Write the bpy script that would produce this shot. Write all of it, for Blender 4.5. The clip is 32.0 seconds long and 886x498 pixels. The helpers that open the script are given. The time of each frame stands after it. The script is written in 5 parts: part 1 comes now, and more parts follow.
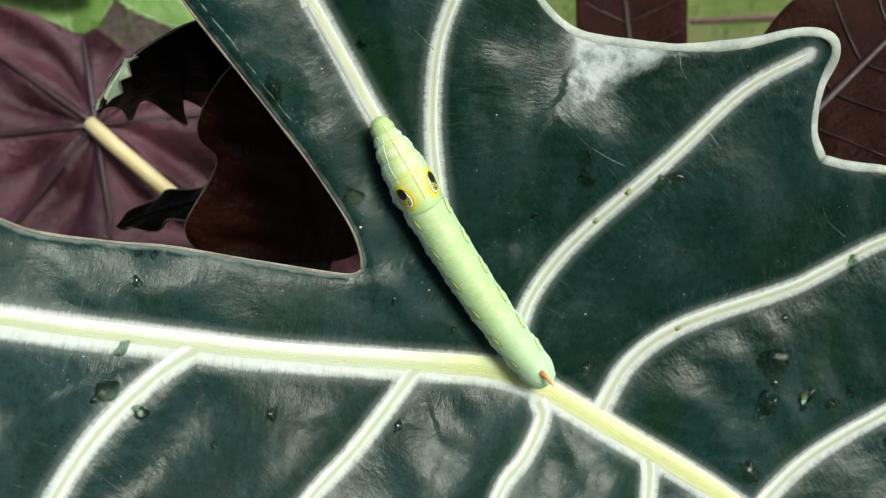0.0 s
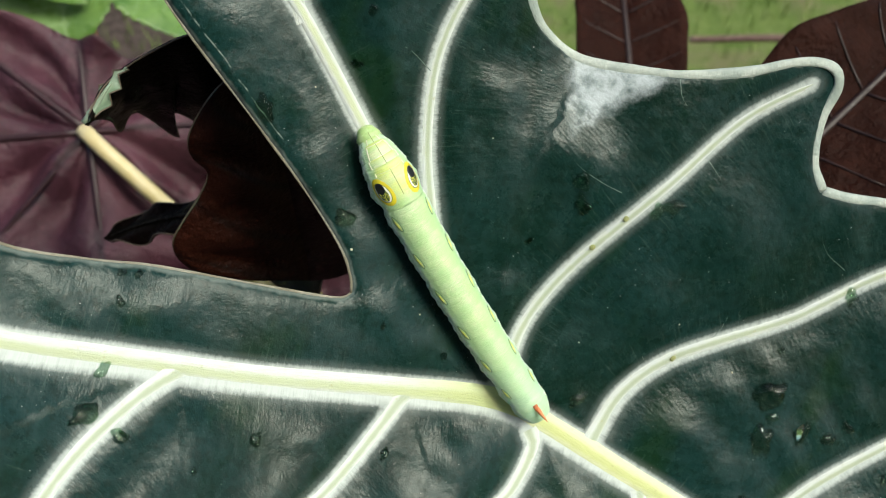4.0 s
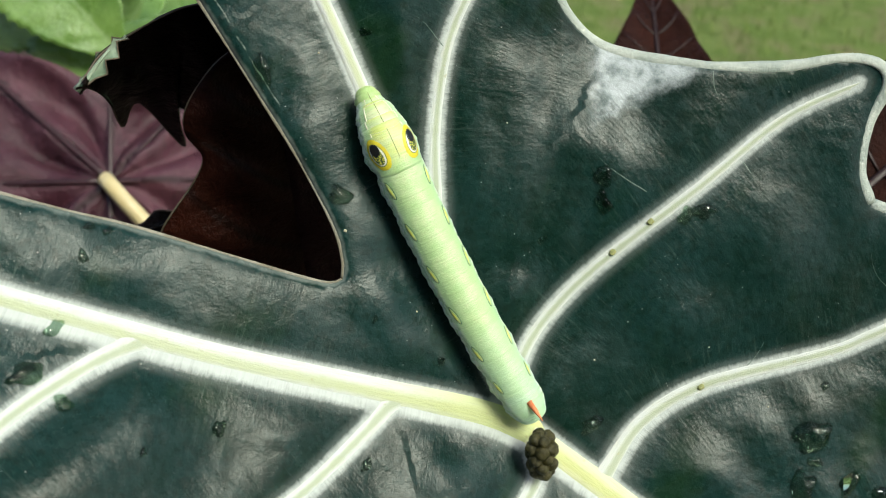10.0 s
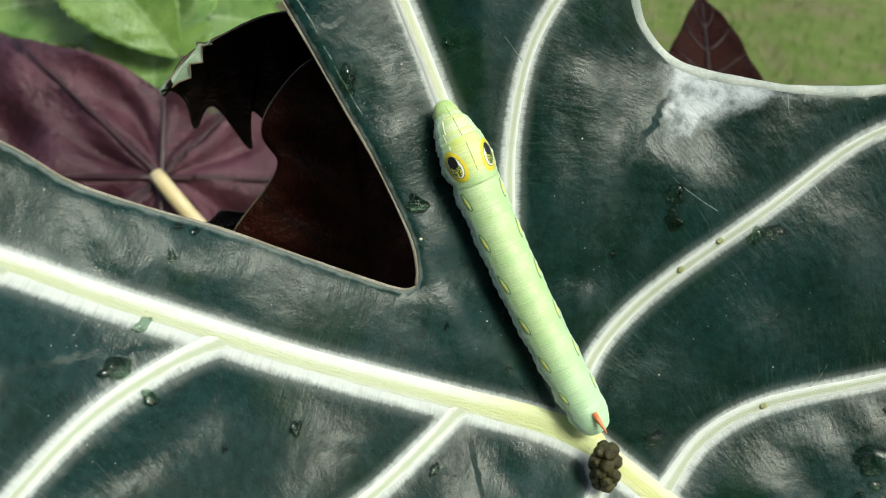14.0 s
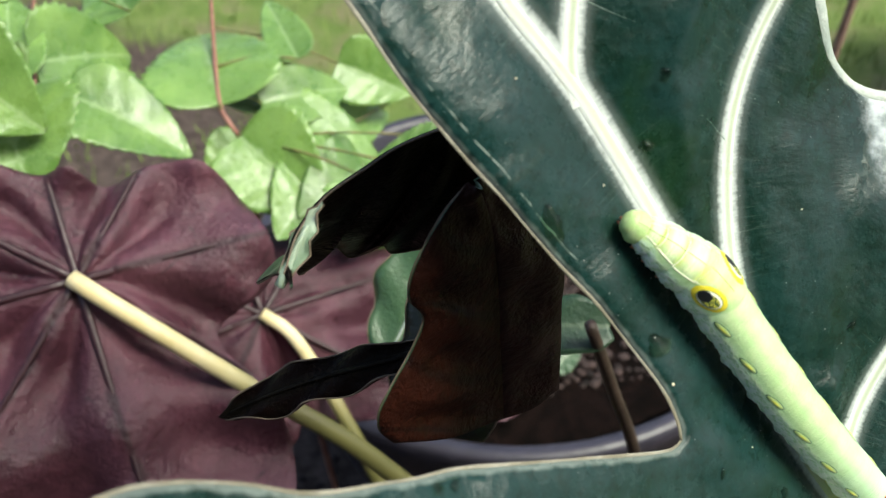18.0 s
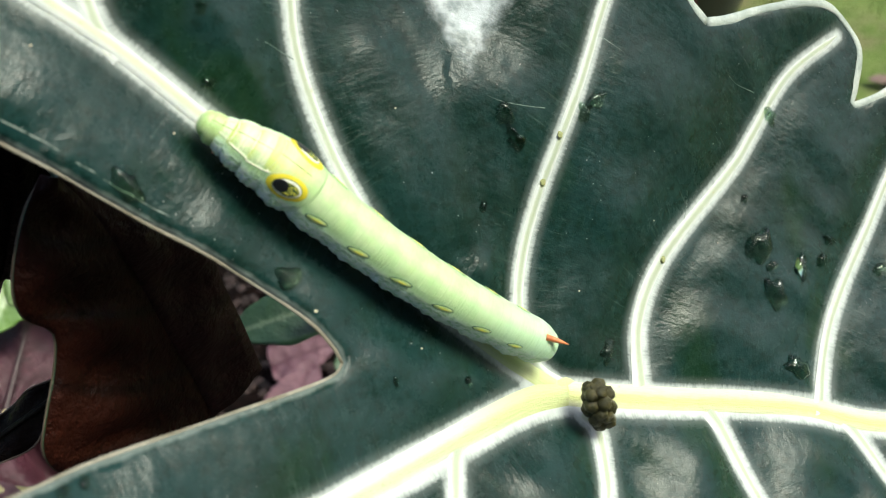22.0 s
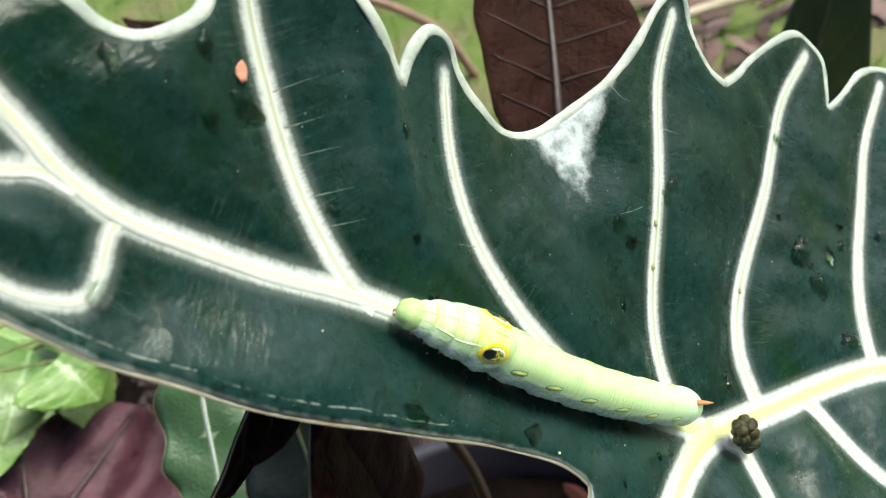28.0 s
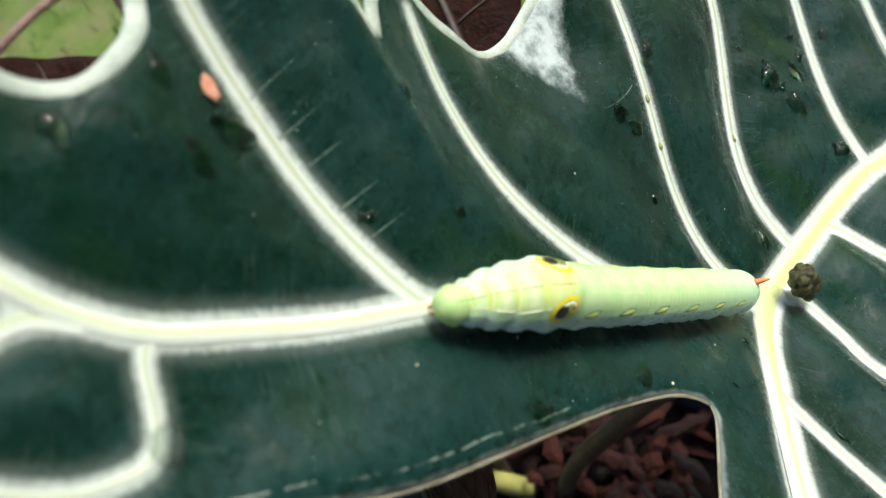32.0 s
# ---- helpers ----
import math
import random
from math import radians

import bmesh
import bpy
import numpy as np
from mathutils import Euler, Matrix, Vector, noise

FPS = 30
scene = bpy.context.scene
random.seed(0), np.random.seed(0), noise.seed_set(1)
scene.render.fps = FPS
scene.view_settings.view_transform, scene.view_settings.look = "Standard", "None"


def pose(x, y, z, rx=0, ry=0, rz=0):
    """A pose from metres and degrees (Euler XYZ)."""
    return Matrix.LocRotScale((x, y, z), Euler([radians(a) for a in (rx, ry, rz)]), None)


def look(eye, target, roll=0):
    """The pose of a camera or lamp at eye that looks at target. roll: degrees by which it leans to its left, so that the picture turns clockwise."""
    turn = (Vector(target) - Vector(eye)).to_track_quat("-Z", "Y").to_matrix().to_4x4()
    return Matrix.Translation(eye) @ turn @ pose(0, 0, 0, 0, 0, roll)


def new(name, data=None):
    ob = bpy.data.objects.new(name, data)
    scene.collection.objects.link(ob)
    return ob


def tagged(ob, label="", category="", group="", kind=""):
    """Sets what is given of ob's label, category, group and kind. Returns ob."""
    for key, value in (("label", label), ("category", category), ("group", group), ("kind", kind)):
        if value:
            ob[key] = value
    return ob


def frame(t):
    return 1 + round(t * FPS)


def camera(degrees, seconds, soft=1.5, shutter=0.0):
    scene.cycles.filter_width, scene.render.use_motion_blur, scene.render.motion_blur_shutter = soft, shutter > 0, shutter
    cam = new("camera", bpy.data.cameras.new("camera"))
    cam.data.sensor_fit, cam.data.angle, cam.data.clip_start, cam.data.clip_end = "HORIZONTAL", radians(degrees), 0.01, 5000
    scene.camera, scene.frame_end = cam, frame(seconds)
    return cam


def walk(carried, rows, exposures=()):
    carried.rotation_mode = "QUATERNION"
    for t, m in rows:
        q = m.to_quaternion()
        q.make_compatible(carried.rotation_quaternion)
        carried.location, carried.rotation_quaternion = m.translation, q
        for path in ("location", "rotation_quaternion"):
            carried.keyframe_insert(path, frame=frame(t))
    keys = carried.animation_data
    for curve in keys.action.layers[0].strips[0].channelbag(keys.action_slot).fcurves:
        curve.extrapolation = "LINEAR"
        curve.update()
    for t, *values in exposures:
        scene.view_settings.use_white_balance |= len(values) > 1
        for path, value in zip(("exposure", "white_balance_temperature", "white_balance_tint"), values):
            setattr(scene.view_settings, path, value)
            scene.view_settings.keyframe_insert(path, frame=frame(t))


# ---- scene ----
cam = camera(51.6, 32.0, soft=1.05)
cam.data.dof.use_dof = True
cam.data.dof.focus_distance, cam.data.dof.aperture_fstop = 0.19, 25.0
METRES, EYE, TILT, LEAN, TURN = 0.5, 0.75, -45.0, 0.0, 0.0
ROWS = [
    (0.0, 0.0, 0.0, 0.0, 0.0, 0.0, -0.0),
    (0.5, -0.0031, -0.0047, 0.0021, -0.98, -0.22, -0.42),
    (1.0, -0.001, -0.0087, 0.0067, -0.89, -0.15, -0.3),
    (1.5, 0.0066, -0.0022, 0.003, -0.49, 0.14, -0.52),
    (2.0, 0.0102, -0.0003, 0.0002, -0.54, 0.18, -0.36),
    (2.5, 0.0096, 0.0031, -0.0038, -0.6, 0.28, -0.33),
    (3.0, 0.0092, 0.008, -0.0035, -0.33, -0.14, -0.39),
    (3.5, 0.0119, 0.0068, 0.0038, 0.08, 0.16, -0.43),
    (4.0, 0.0011, 0.0084, 0.0067, -0.32, 0.59, -1.4),
    (4.5, -0.0011, 0.0087, 0.0029, 0.44, 1.62, -2.6),
    (6.5, 0.0078, 0.0081, -0.0054, 1.42, 2.9, -3.97),
    (7.0, 0.0038, 0.0109, -0.0138, 1.11, 3.4, -4.54),
    (7.5, 0.0082, 0.0365, -0.0438, 2.18, 5.9, -4.8),
    (8.0, 0.0102, 0.0496, -0.0523, 2.65, 6.69, -5.15),
    (8.5, 0.0156, 0.061, -0.0561, 2.77, 8.17, -4.74),
    (9.0, 0.0166, 0.0598, -0.056, 1.92, 8.49, -4.52),
    (9.5, 0.0159, 0.0542, -0.052, 1.64, 8.27, -4.63),
    (10.0, 0.0177, 0.0507, -0.0504, 1.71, 8.99, -4.7),
    (10.5, 0.0137, 0.0498, -0.058, 1.43, 9.74, -4.86),
    (11.0, 0.0014, 0.0465, -0.0549, 1.28, 8.86, -5.54),
    (11.5, -0.0084, 0.0475, -0.0488, 1.76, 9.03, -6.07),
    (12.0, -0.0187, 0.0493, -0.0514, 2.27, 9.43, -6.97),
    (12.5, -0.0151, 0.0479, -0.0533, 3.34, 9.57, -7.4),
    (13.0, -0.0129, 0.0441, -0.054, 3.2, 9.08, -7.21),
    (13.5, -0.001, 0.044, -0.0525, 3.82, 8.71, -7.39),
    (14.0, -0.003, 0.0429, -0.0511, 2.69, 9.14, -6.96),
    (14.5, 0.0017, 0.0487, -0.0491, 3.29, 8.71, -7.17),
    (16.5, -0.0436, 0.0696, -0.0217, -1.81, 7.07, 0.43),
    (17.0, -0.074, 0.0826, -0.0063, -6.17, 5.28, 3.83),
    (17.5, -0.1233, 0.0962, 0.0228, -8.21, 3.75, 6.83),
    (18.0, -0.1473, 0.1118, 0.0474, -7.78, 3.63, 9.66),
    (18.5, -0.1331, 0.1138, 0.0637, -7.67, 3.78, 12.57),
    (19.0, -0.1264, 0.1241, 0.0684, -10.22, 3.78, 16.0),
    (19.5, -0.1107, 0.1245, 0.0539, -12.34, 3.79, 20.27),
    (20.0, -0.1043, 0.1311, 0.0397, -16.45, 3.38, 25.09),
    (20.5, -0.0809, 0.1272, 0.0138, -14.96, 2.79, 27.07),
    (21.0, -0.0802, 0.0977, 0.0074, -17.24, 1.38, 27.1),
    (21.5, -0.0867, 0.1054, 0.0062, -19.11, 1.31, 27.1),
    (22.0, -0.0989, 0.1128, 0.0037, -20.49, 0.94, 28.11),
    (22.5, -0.0936, 0.1168, 0.0108, -21.0, 0.27, 29.64),
    (23.0, -0.11, 0.1255, 0.0233, -23.92, -0.77, 31.61),
    (23.5, -0.1217, 0.1256, 0.0293, -24.27, -0.71, 32.58),
    (24.0, -0.1266, 0.1277, 0.0274, -25.02, -0.5, 34.15),
    (24.5, -0.1263, 0.1337, 0.035, -26.47, -1.95, 35.07),
    (25.0, -0.1354, 0.1478, 0.0517, -29.18, -3.7, 35.94),
    (25.5, -0.1548, 0.1484, 0.0598, -30.56, -4.01, 36.32),
    (27.5, -0.18, 0.1054, 0.1273, -32.47, -10.23, 38.18),
    (28.0, -0.1669, 0.1015, 0.1484, -35.25, -12.13, 42.56),
    (28.5, -0.1837, 0.1226, 0.1606, -42.89, -16.46, 46.82),
    (29.0, -0.1899, 0.1425, 0.1565, -44.72, -18.26, 49.54),
    (29.5, -0.1826, 0.1612, 0.1509, -47.35, -22.34, 51.03),
    (30.0, -0.1815, 0.1872, 0.1645, -53.57, -28.71, 51.01),
    (30.5, -0.1852, 0.1992, 0.1884, -56.88, -32.5, 51.8),
    (31.0, -0.1628, 0.196, 0.1974, -57.57, -33.73, 53.47),
    (31.5, -0.1624, 0.1892, 0.2006, -63.91, -37.78, 56.32),
    (32.0, -0.1545, 0.174, 0.1932, -61.64, -37.79, 57.46),
]
EXPOSURES = [(0.0, 0.26), (4.0, 0.28), (8.0, 0.28), (14.0, 0.26), (17.0, 0.54), (18.0, 0.84), (19.0, 0.70), (20.0, 0.65), (25.0, 0.60), (28.0, 0.92), (30.0, 0.91), (32.0, 0.72)]
walk(cam, [(t, pose(0, 0, EYE, TILT, LEAN, TURN) @ pose(METRES * x, METRES * y, METRES * z, 90 + pitch, roll, yaw)) for t, x, y, z, yaw, pitch, roll in ROWS], EXPOSURES)

# ---- light ----
SUN_DIR = Vector((0.45, -0.35, 0.82)).normalized()
world = bpy.data.worlds.new("overcast_sky")
scene.world = world
world.use_nodes = True
_wn = world.node_tree.nodes
_sky = _wn.new("ShaderNodeTexSky")
_sky.sky_type = "NISHITA"
_sky.sun_disc = False
_sky.sun_elevation = math.asin(SUN_DIR.z)
_sky.sun_rotation = math.atan2(SUN_DIR.x, SUN_DIR.y)
_sky.air_density, _sky.dust_density, _sky.ozone_density = 1.0, 4.0, 1.0
_wn["Background"].inputs["Strength"].default_value = 0.14
world.node_tree.links.new(_sky.outputs["Color"], _wn["Background"].inputs["Color"])
_sun = new("sun", bpy.data.lights.new("sun", "SUN"))
_sun.data.energy, _sun.data.angle, _sun.data.color = 2.4, radians(22), (0.94, 1.0, 0.82)
_sun.matrix_world = look(SUN_DIR * 5, (0, 0, 0))


# ---- materials ----
class Nodes:
    """A small builder for one node material."""

    def __init__(self, name):
        self.m = bpy.data.materials.new(name)
        self.m.use_nodes = True
        self.t = self.m.node_tree
        self.bsdf = self.t.nodes["Principled BSDF"]
        self.coord = self.t.nodes.new("ShaderNodeTexCoord").outputs["Object"]

    def put(self, a, socket):
        if isinstance(a, (int, float)):
            socket.default_value = a
        elif isinstance(a, tuple):
            socket.default_value = (*a, 1.0) if len(a) == 3 and len(socket.default_value) == 4 else a
        else:
            self.t.links.new(a, socket)

    def attr(self, name):
        n = self.t.nodes.new("ShaderNodeAttribute")
        n.attribute_name = name
        return n.outputs["Fac"]

    def rnd(self):
        return self.t.nodes.new("ShaderNodeObjectInfo").outputs["Random"]

    def noise(self, scale, detail=3.0, rough=0.55, vec=None, distort=0.0):
        n = self.t.nodes.new("ShaderNodeTexNoise")
        self.put(vec if vec is not None else self.coord, n.inputs["Vector"])
        n.inputs["Scale"].default_value, n.inputs["Detail"].default_value = scale, detail
        n.inputs["Roughness"].default_value, n.inputs["Distortion"].default_value = rough, distort
        return n.outputs["Fac"]

    def cells(self, scale, vec=None, feature="F1"):
        n = self.t.nodes.new("ShaderNodeTexVoronoi")
        n.feature = feature
        self.put(vec if vec is not None else self.coord, n.inputs["Vector"])
        n.inputs["Scale"].default_value = scale
        return n.outputs["Distance"]

    def math(self, op, a, b=0.0, c=0.0):
        n = self.t.nodes.new("ShaderNodeMath")
        n.operation = op
        for v, s in zip((a, b, c), n.inputs):
            self.put(v, s)
        return n.outputs[0]

    def ramp(self, v, lo, hi, a=0.0, b=1.0, smooth=True):
        n = self.t.nodes.new("ShaderNodeMapRange")
        n.interpolation_type = "SMOOTHSTEP" if smooth else "LINEAR"
        for x, s in zip((v, lo, hi, a, b), n.inputs):
            self.put(x, s)
        return n.outputs[0]

    def mix(self, f, a, b, blend="MIX"):
        n = self.t.nodes.new("ShaderNodeMix")
        n.data_type, n.blend_type = "RGBA", blend
        self.put(f, n.inputs[0])
        self.put(a, n.inputs[6])
        self.put(b, n.inputs[7])
        return n.outputs[2]

    def scaled(self, x, y, z):
        n = self.t.nodes.new("ShaderNodeMapping")
        self.put(self.coord, n.inputs["Vector"])
        n.inputs["Scale"].default_value = (x, y, z)
        return n.outputs["Vector"]

    def combine(self, x, y, z):
        n = self.t.nodes.new("ShaderNodeCombineXYZ")
        for v, s in zip((x, y, z), n.inputs):
            self.put(v, s)
        return n.outputs[0]

    def split(self):
        n = self.t.nodes.new("ShaderNodeSeparateXYZ")
        self.put(self.coord, n.inputs[0])
        return n.outputs

    def bump(self, height, strength=0.3, dist=0.001):
        n = self.t.nodes.new("ShaderNodeBump")
        self.put(height, n.inputs["Height"])
        n.inputs["Strength"].default_value, n.inputs["Distance"].default_value = strength, dist
        self.t.links.new(n.outputs["Normal"], self.bsdf.inputs["Normal"])

    def done(self, color, rough=0.5, spec=0.5, sss=0.0, sss_radius=0.003, trans=0.0, coat=0.0):
        self.put(color, self.bsdf.inputs["Base Color"])
        self.put(rough, self.bsdf.inputs["Roughness"])
        self.put(spec, self.bsdf.inputs["Specular IOR Level"])
        if sss:
            self.bsdf.inputs["Subsurface Weight"].default_value = sss
            self.bsdf.inputs["Subsurface Radius"].default_value = (1.0, 0.9, 0.5)
            self.bsdf.inputs["Subsurface Scale"].default_value = sss_radius
        if trans:
            self.bsdf.inputs["Transmission Weight"].default_value = trans
        if coat:
            self.bsdf.inputs["Coat Weight"].default_value = coat
            self.bsdf.inputs["Coat Roughness"].default_value = 0.25
        return self.m


def simple(name, a, b, scale, rough=0.5, bump=0.2, bump_dist=0.001, fine=6.0, spec=0.5, sss=0.0):
    """Two tones in soft blotches, fine grain and relief."""
    n = Nodes(name)
    big = n.ramp(n.noise(scale, 4), 0.35, 0.65)
    small = n.noise(scale * fine, 4, 0.65)
    col = n.mix(big, a, b)
    col = n.mix(n.ramp(small, 0.3, 0.7, 0.0, 0.35), col, tuple(0.55 * (x + y) * 0.5 for x, y in zip(a, b)))
    n.bump(small, bump, bump_dist)
    return n.done(col, n.ramp(small, 0.2, 0.8, rough - 0.08, rough + 0.1), spec, sss)


def blade_material():
    n = Nodes("velvet_green_blade")
    vd, va, ed, patch = n.attr("vein_gap"), n.attr("vein_run"), n.attr("edge_gap"), n.attr("pale")
    # dark velvet green with cool and olive blotches
    big = n.ramp(n.noise(26, 5, 0.6), 0.34, 0.66)
    fine = n.noise(1100, 4, 0.75)
    mott = n.noise(230, 5, 0.7)
    col = n.mix(big, (0.0032, 0.0172, 0.0105), (0.0078, 0.0310, 0.0285))
    col = n.mix(n.ramp(mott, 0.44, 0.72, 0.0, 0.60), col, (0.0135, 0.041, 0.037))
    col = n.mix(n.ramp(fine, 0.48, 0.70, 0.0, 0.40), col, (0.018, 0.050, 0.042))
    col = n.mix(n.ramp(n.noise(520, 4, 0.7), 0.52, 0.36, 0.0, 0.55), col, (0.0025, 0.0125, 0.0070))
    col = n.mix(n.ramp(n.noise(34, 4, 0.6, n.scaled(1.3, 0.8, 1.0)), 0.55, 0.72, 0.0, 0.55), col, (0.0075, 0.0300, 0.0060))
    # hair-fine side veins running away from the ribs
    hair = n.noise(1.0, 3, 0.6, n.combine(n.math("MULTIPLY", va, 2.2), n.math("MULTIPLY", vd, 0.12), 0.0))
    own = n.attr("vein_own")
    lines = n.math("MULTIPLY", n.math("MULTIPLY", n.ramp(hair, 0.58, 0.70), n.ramp(vd, 20.0, 1.5)), own)
    col = n.mix(n.math("MULTIPLY", lines, 0.10), col, (0.24, 0.32, 0.26))
    # soft white down along every rib
    comb = n.noise(1.0, 4, 0.65, n.combine(n.math("MULTIPLY", va, 3.0), n.math("MULTIPLY", vd, 0.9), n.noise(300, 2)))
    gap = n.math("ADD", vd, n.math("MULTIPLY", n.math("SUBTRACT", comb, 0.5), 1.1))
    fringe = n.ramp(gap, 1.45, -0.25, 0.0, 0.95)
    glow = n.ramp(vd, 3.0, 0.2, 0.0, 0.13)
    col = n.mix(n.math("MAXIMUM", fringe, glow), col, (0.59, 0.64, 0.61))
    # pale silvery patch beside a sinus, streaked and soft-edged
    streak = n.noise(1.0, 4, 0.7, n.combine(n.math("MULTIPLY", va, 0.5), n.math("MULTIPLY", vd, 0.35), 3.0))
    ragged = n.math("ADD", n.math("MULTIPLY", n.math("SUBTRACT", n.noise(190, 5, 0.7), 0.5), 0.75), n.math("MULTIPLY", n.math("MULTIPLY", n.math("SUBTRACT", streak, 0.5), own), 0.45))
    pf = n.ramp(n.math("ADD", patch, ragged), 0.30, 0.85)
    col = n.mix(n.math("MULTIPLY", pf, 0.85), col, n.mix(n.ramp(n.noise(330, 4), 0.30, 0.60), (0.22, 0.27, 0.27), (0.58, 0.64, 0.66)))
    # grey edge and the faint drying line inside it
    rim = n.ramp(n.math("ADD", ed, n.math("MULTIPLY", n.math("SUBTRACT", n.noise(350, 3), 0.5), 1.2)), 1.1, 0.3, 0.0, 0.42)
    col = n.mix(rim, col, (0.33, 0.38, 0.34))
    inner = n.attr("rim_line")
    wob = n.math("ABSOLUTE", n.math("ADD", n.math("SUBTRACT", ed, 2.5), n.math("MULTIPLY", n.math("SUBTRACT", n.noise(90, 3), 0.5), 1.6)))
    broken = n.ramp(n.noise(260, 3, 0.7), 0.42, 0.58)
    line = n.math("MULTIPLY", n.math("MULTIPLY", n.ramp(wob, 0.22, 0.04), inner), n.math("MULTIPLY", broken, 0.45))
    col = n.mix(line, col, (0.42, 0.48, 0.42))
    # dust and dried specks
    dust = n.math("MULTIPLY", n.ramp(n.math("ADD", n.cells(560), n.math("MULTIPLY", n.noise(2400, 2), 0.10)), 0.115, 0.085), n.ramp(n.noise(75, 3), 0.50, 0.60))
    col = n.mix(n.math("MULTIPLY", dust, 0.75), col, (0.60, 0.62, 0.58))
    # satin gloss, in patches; creased, dimpled skin
    worn = n.attr("worn")
    rough = n.math("SUBTRACT", n.ramp(n.noise(120, 5, 0.7), 0.32, 0.68, 0.20, 0.34), n.math("MULTIPLY", worn, 0.10))
    rough = n.math("MAXIMUM", rough, n.math("MULTIPLY", fringe, 0.85))
    crease = n.noise(1.0, 3, 0.6, n.combine(n.math("MULTIPLY", va, 1.1), n.math("MULTIPLY", vd, 0.22), 7.0))
    h = n.math("ADD", n.math("MULTIPLY", fine, 0.32), n.math("MULTIPLY", n.math("MULTIPLY", n.math("SUBTRACT", crease, 0.5), own), 0.3))
    h = n.math("ADD", h, n.math("MULTIPLY", n.noise(330, 5, 0.7), 0.42))
    h = n.math("ADD", h, n.math("MULTIPLY", n.noise(58, 3, 0.5), 5.0))
    # wrinkles across the veins, deeper where the skin is slack
    rub = n.noise(1.0, 4, 0.65, n.combine(n.math("MULTIPLY", va, 0.55), n.math("MULTIPLY", vd, 0.16), n.noise(260, 4, 0.7)))
    h = n.math("ADD", h, n.math("MULTIPLY", n.math("MULTIPLY", n.math("SUBTRACT", rub, 0.5), worn), 2.2))
    n.bump(h, 0.26, 0.0011)
    return n.done(col, rough, 0.23)


def vein_material(name, core, side, base=None):
    n = Nodes(name)
    k = n.attr("across")
    core0 = core
    if base:
        core = n.mix(n.ramp(n.attr("vein_run"), 55, 8), core, base)
        side = n.mix(n.ramp(n.attr("vein_run"), 40, 4), side, tuple(1.1 * c for c in base))
    streak = n.noise(1.0, 3, 0.6, n.combine(n.math("MULTIPLY", k, 7.0), n.math("MULTIPLY", n.attr("vein_run"), 0.25), 0.0))
    wide = n.math("ADD", n.math("ABSOLUTE", k), n.math("MULTIPLY", n.math("SUBTRACT", n.noise(420, 3, 0.6), 0.5), 0.35))
    col = n.mix(n.ramp(wide, 0.10, 0.62), core, side)
    col = n.mix(n.ramp(streak, 0.48, 0.72, 0.0, 0.3), col, tuple(0.80 * c for c in core0))
    col = n.mix(n.ramp(n.noise(500, 3), 0.66, 0.74, 0.0, 0.45), col, (0.42, 0.40, 0.20))
    n.bump(n.math("ADD", streak, n.math("MULTIPLY", n.noise(2500, 3, 0.7), 0.5)), 0.4, 0.0004)
    return n.done(col, 0.55, 0.4, 0.15, 0.002)


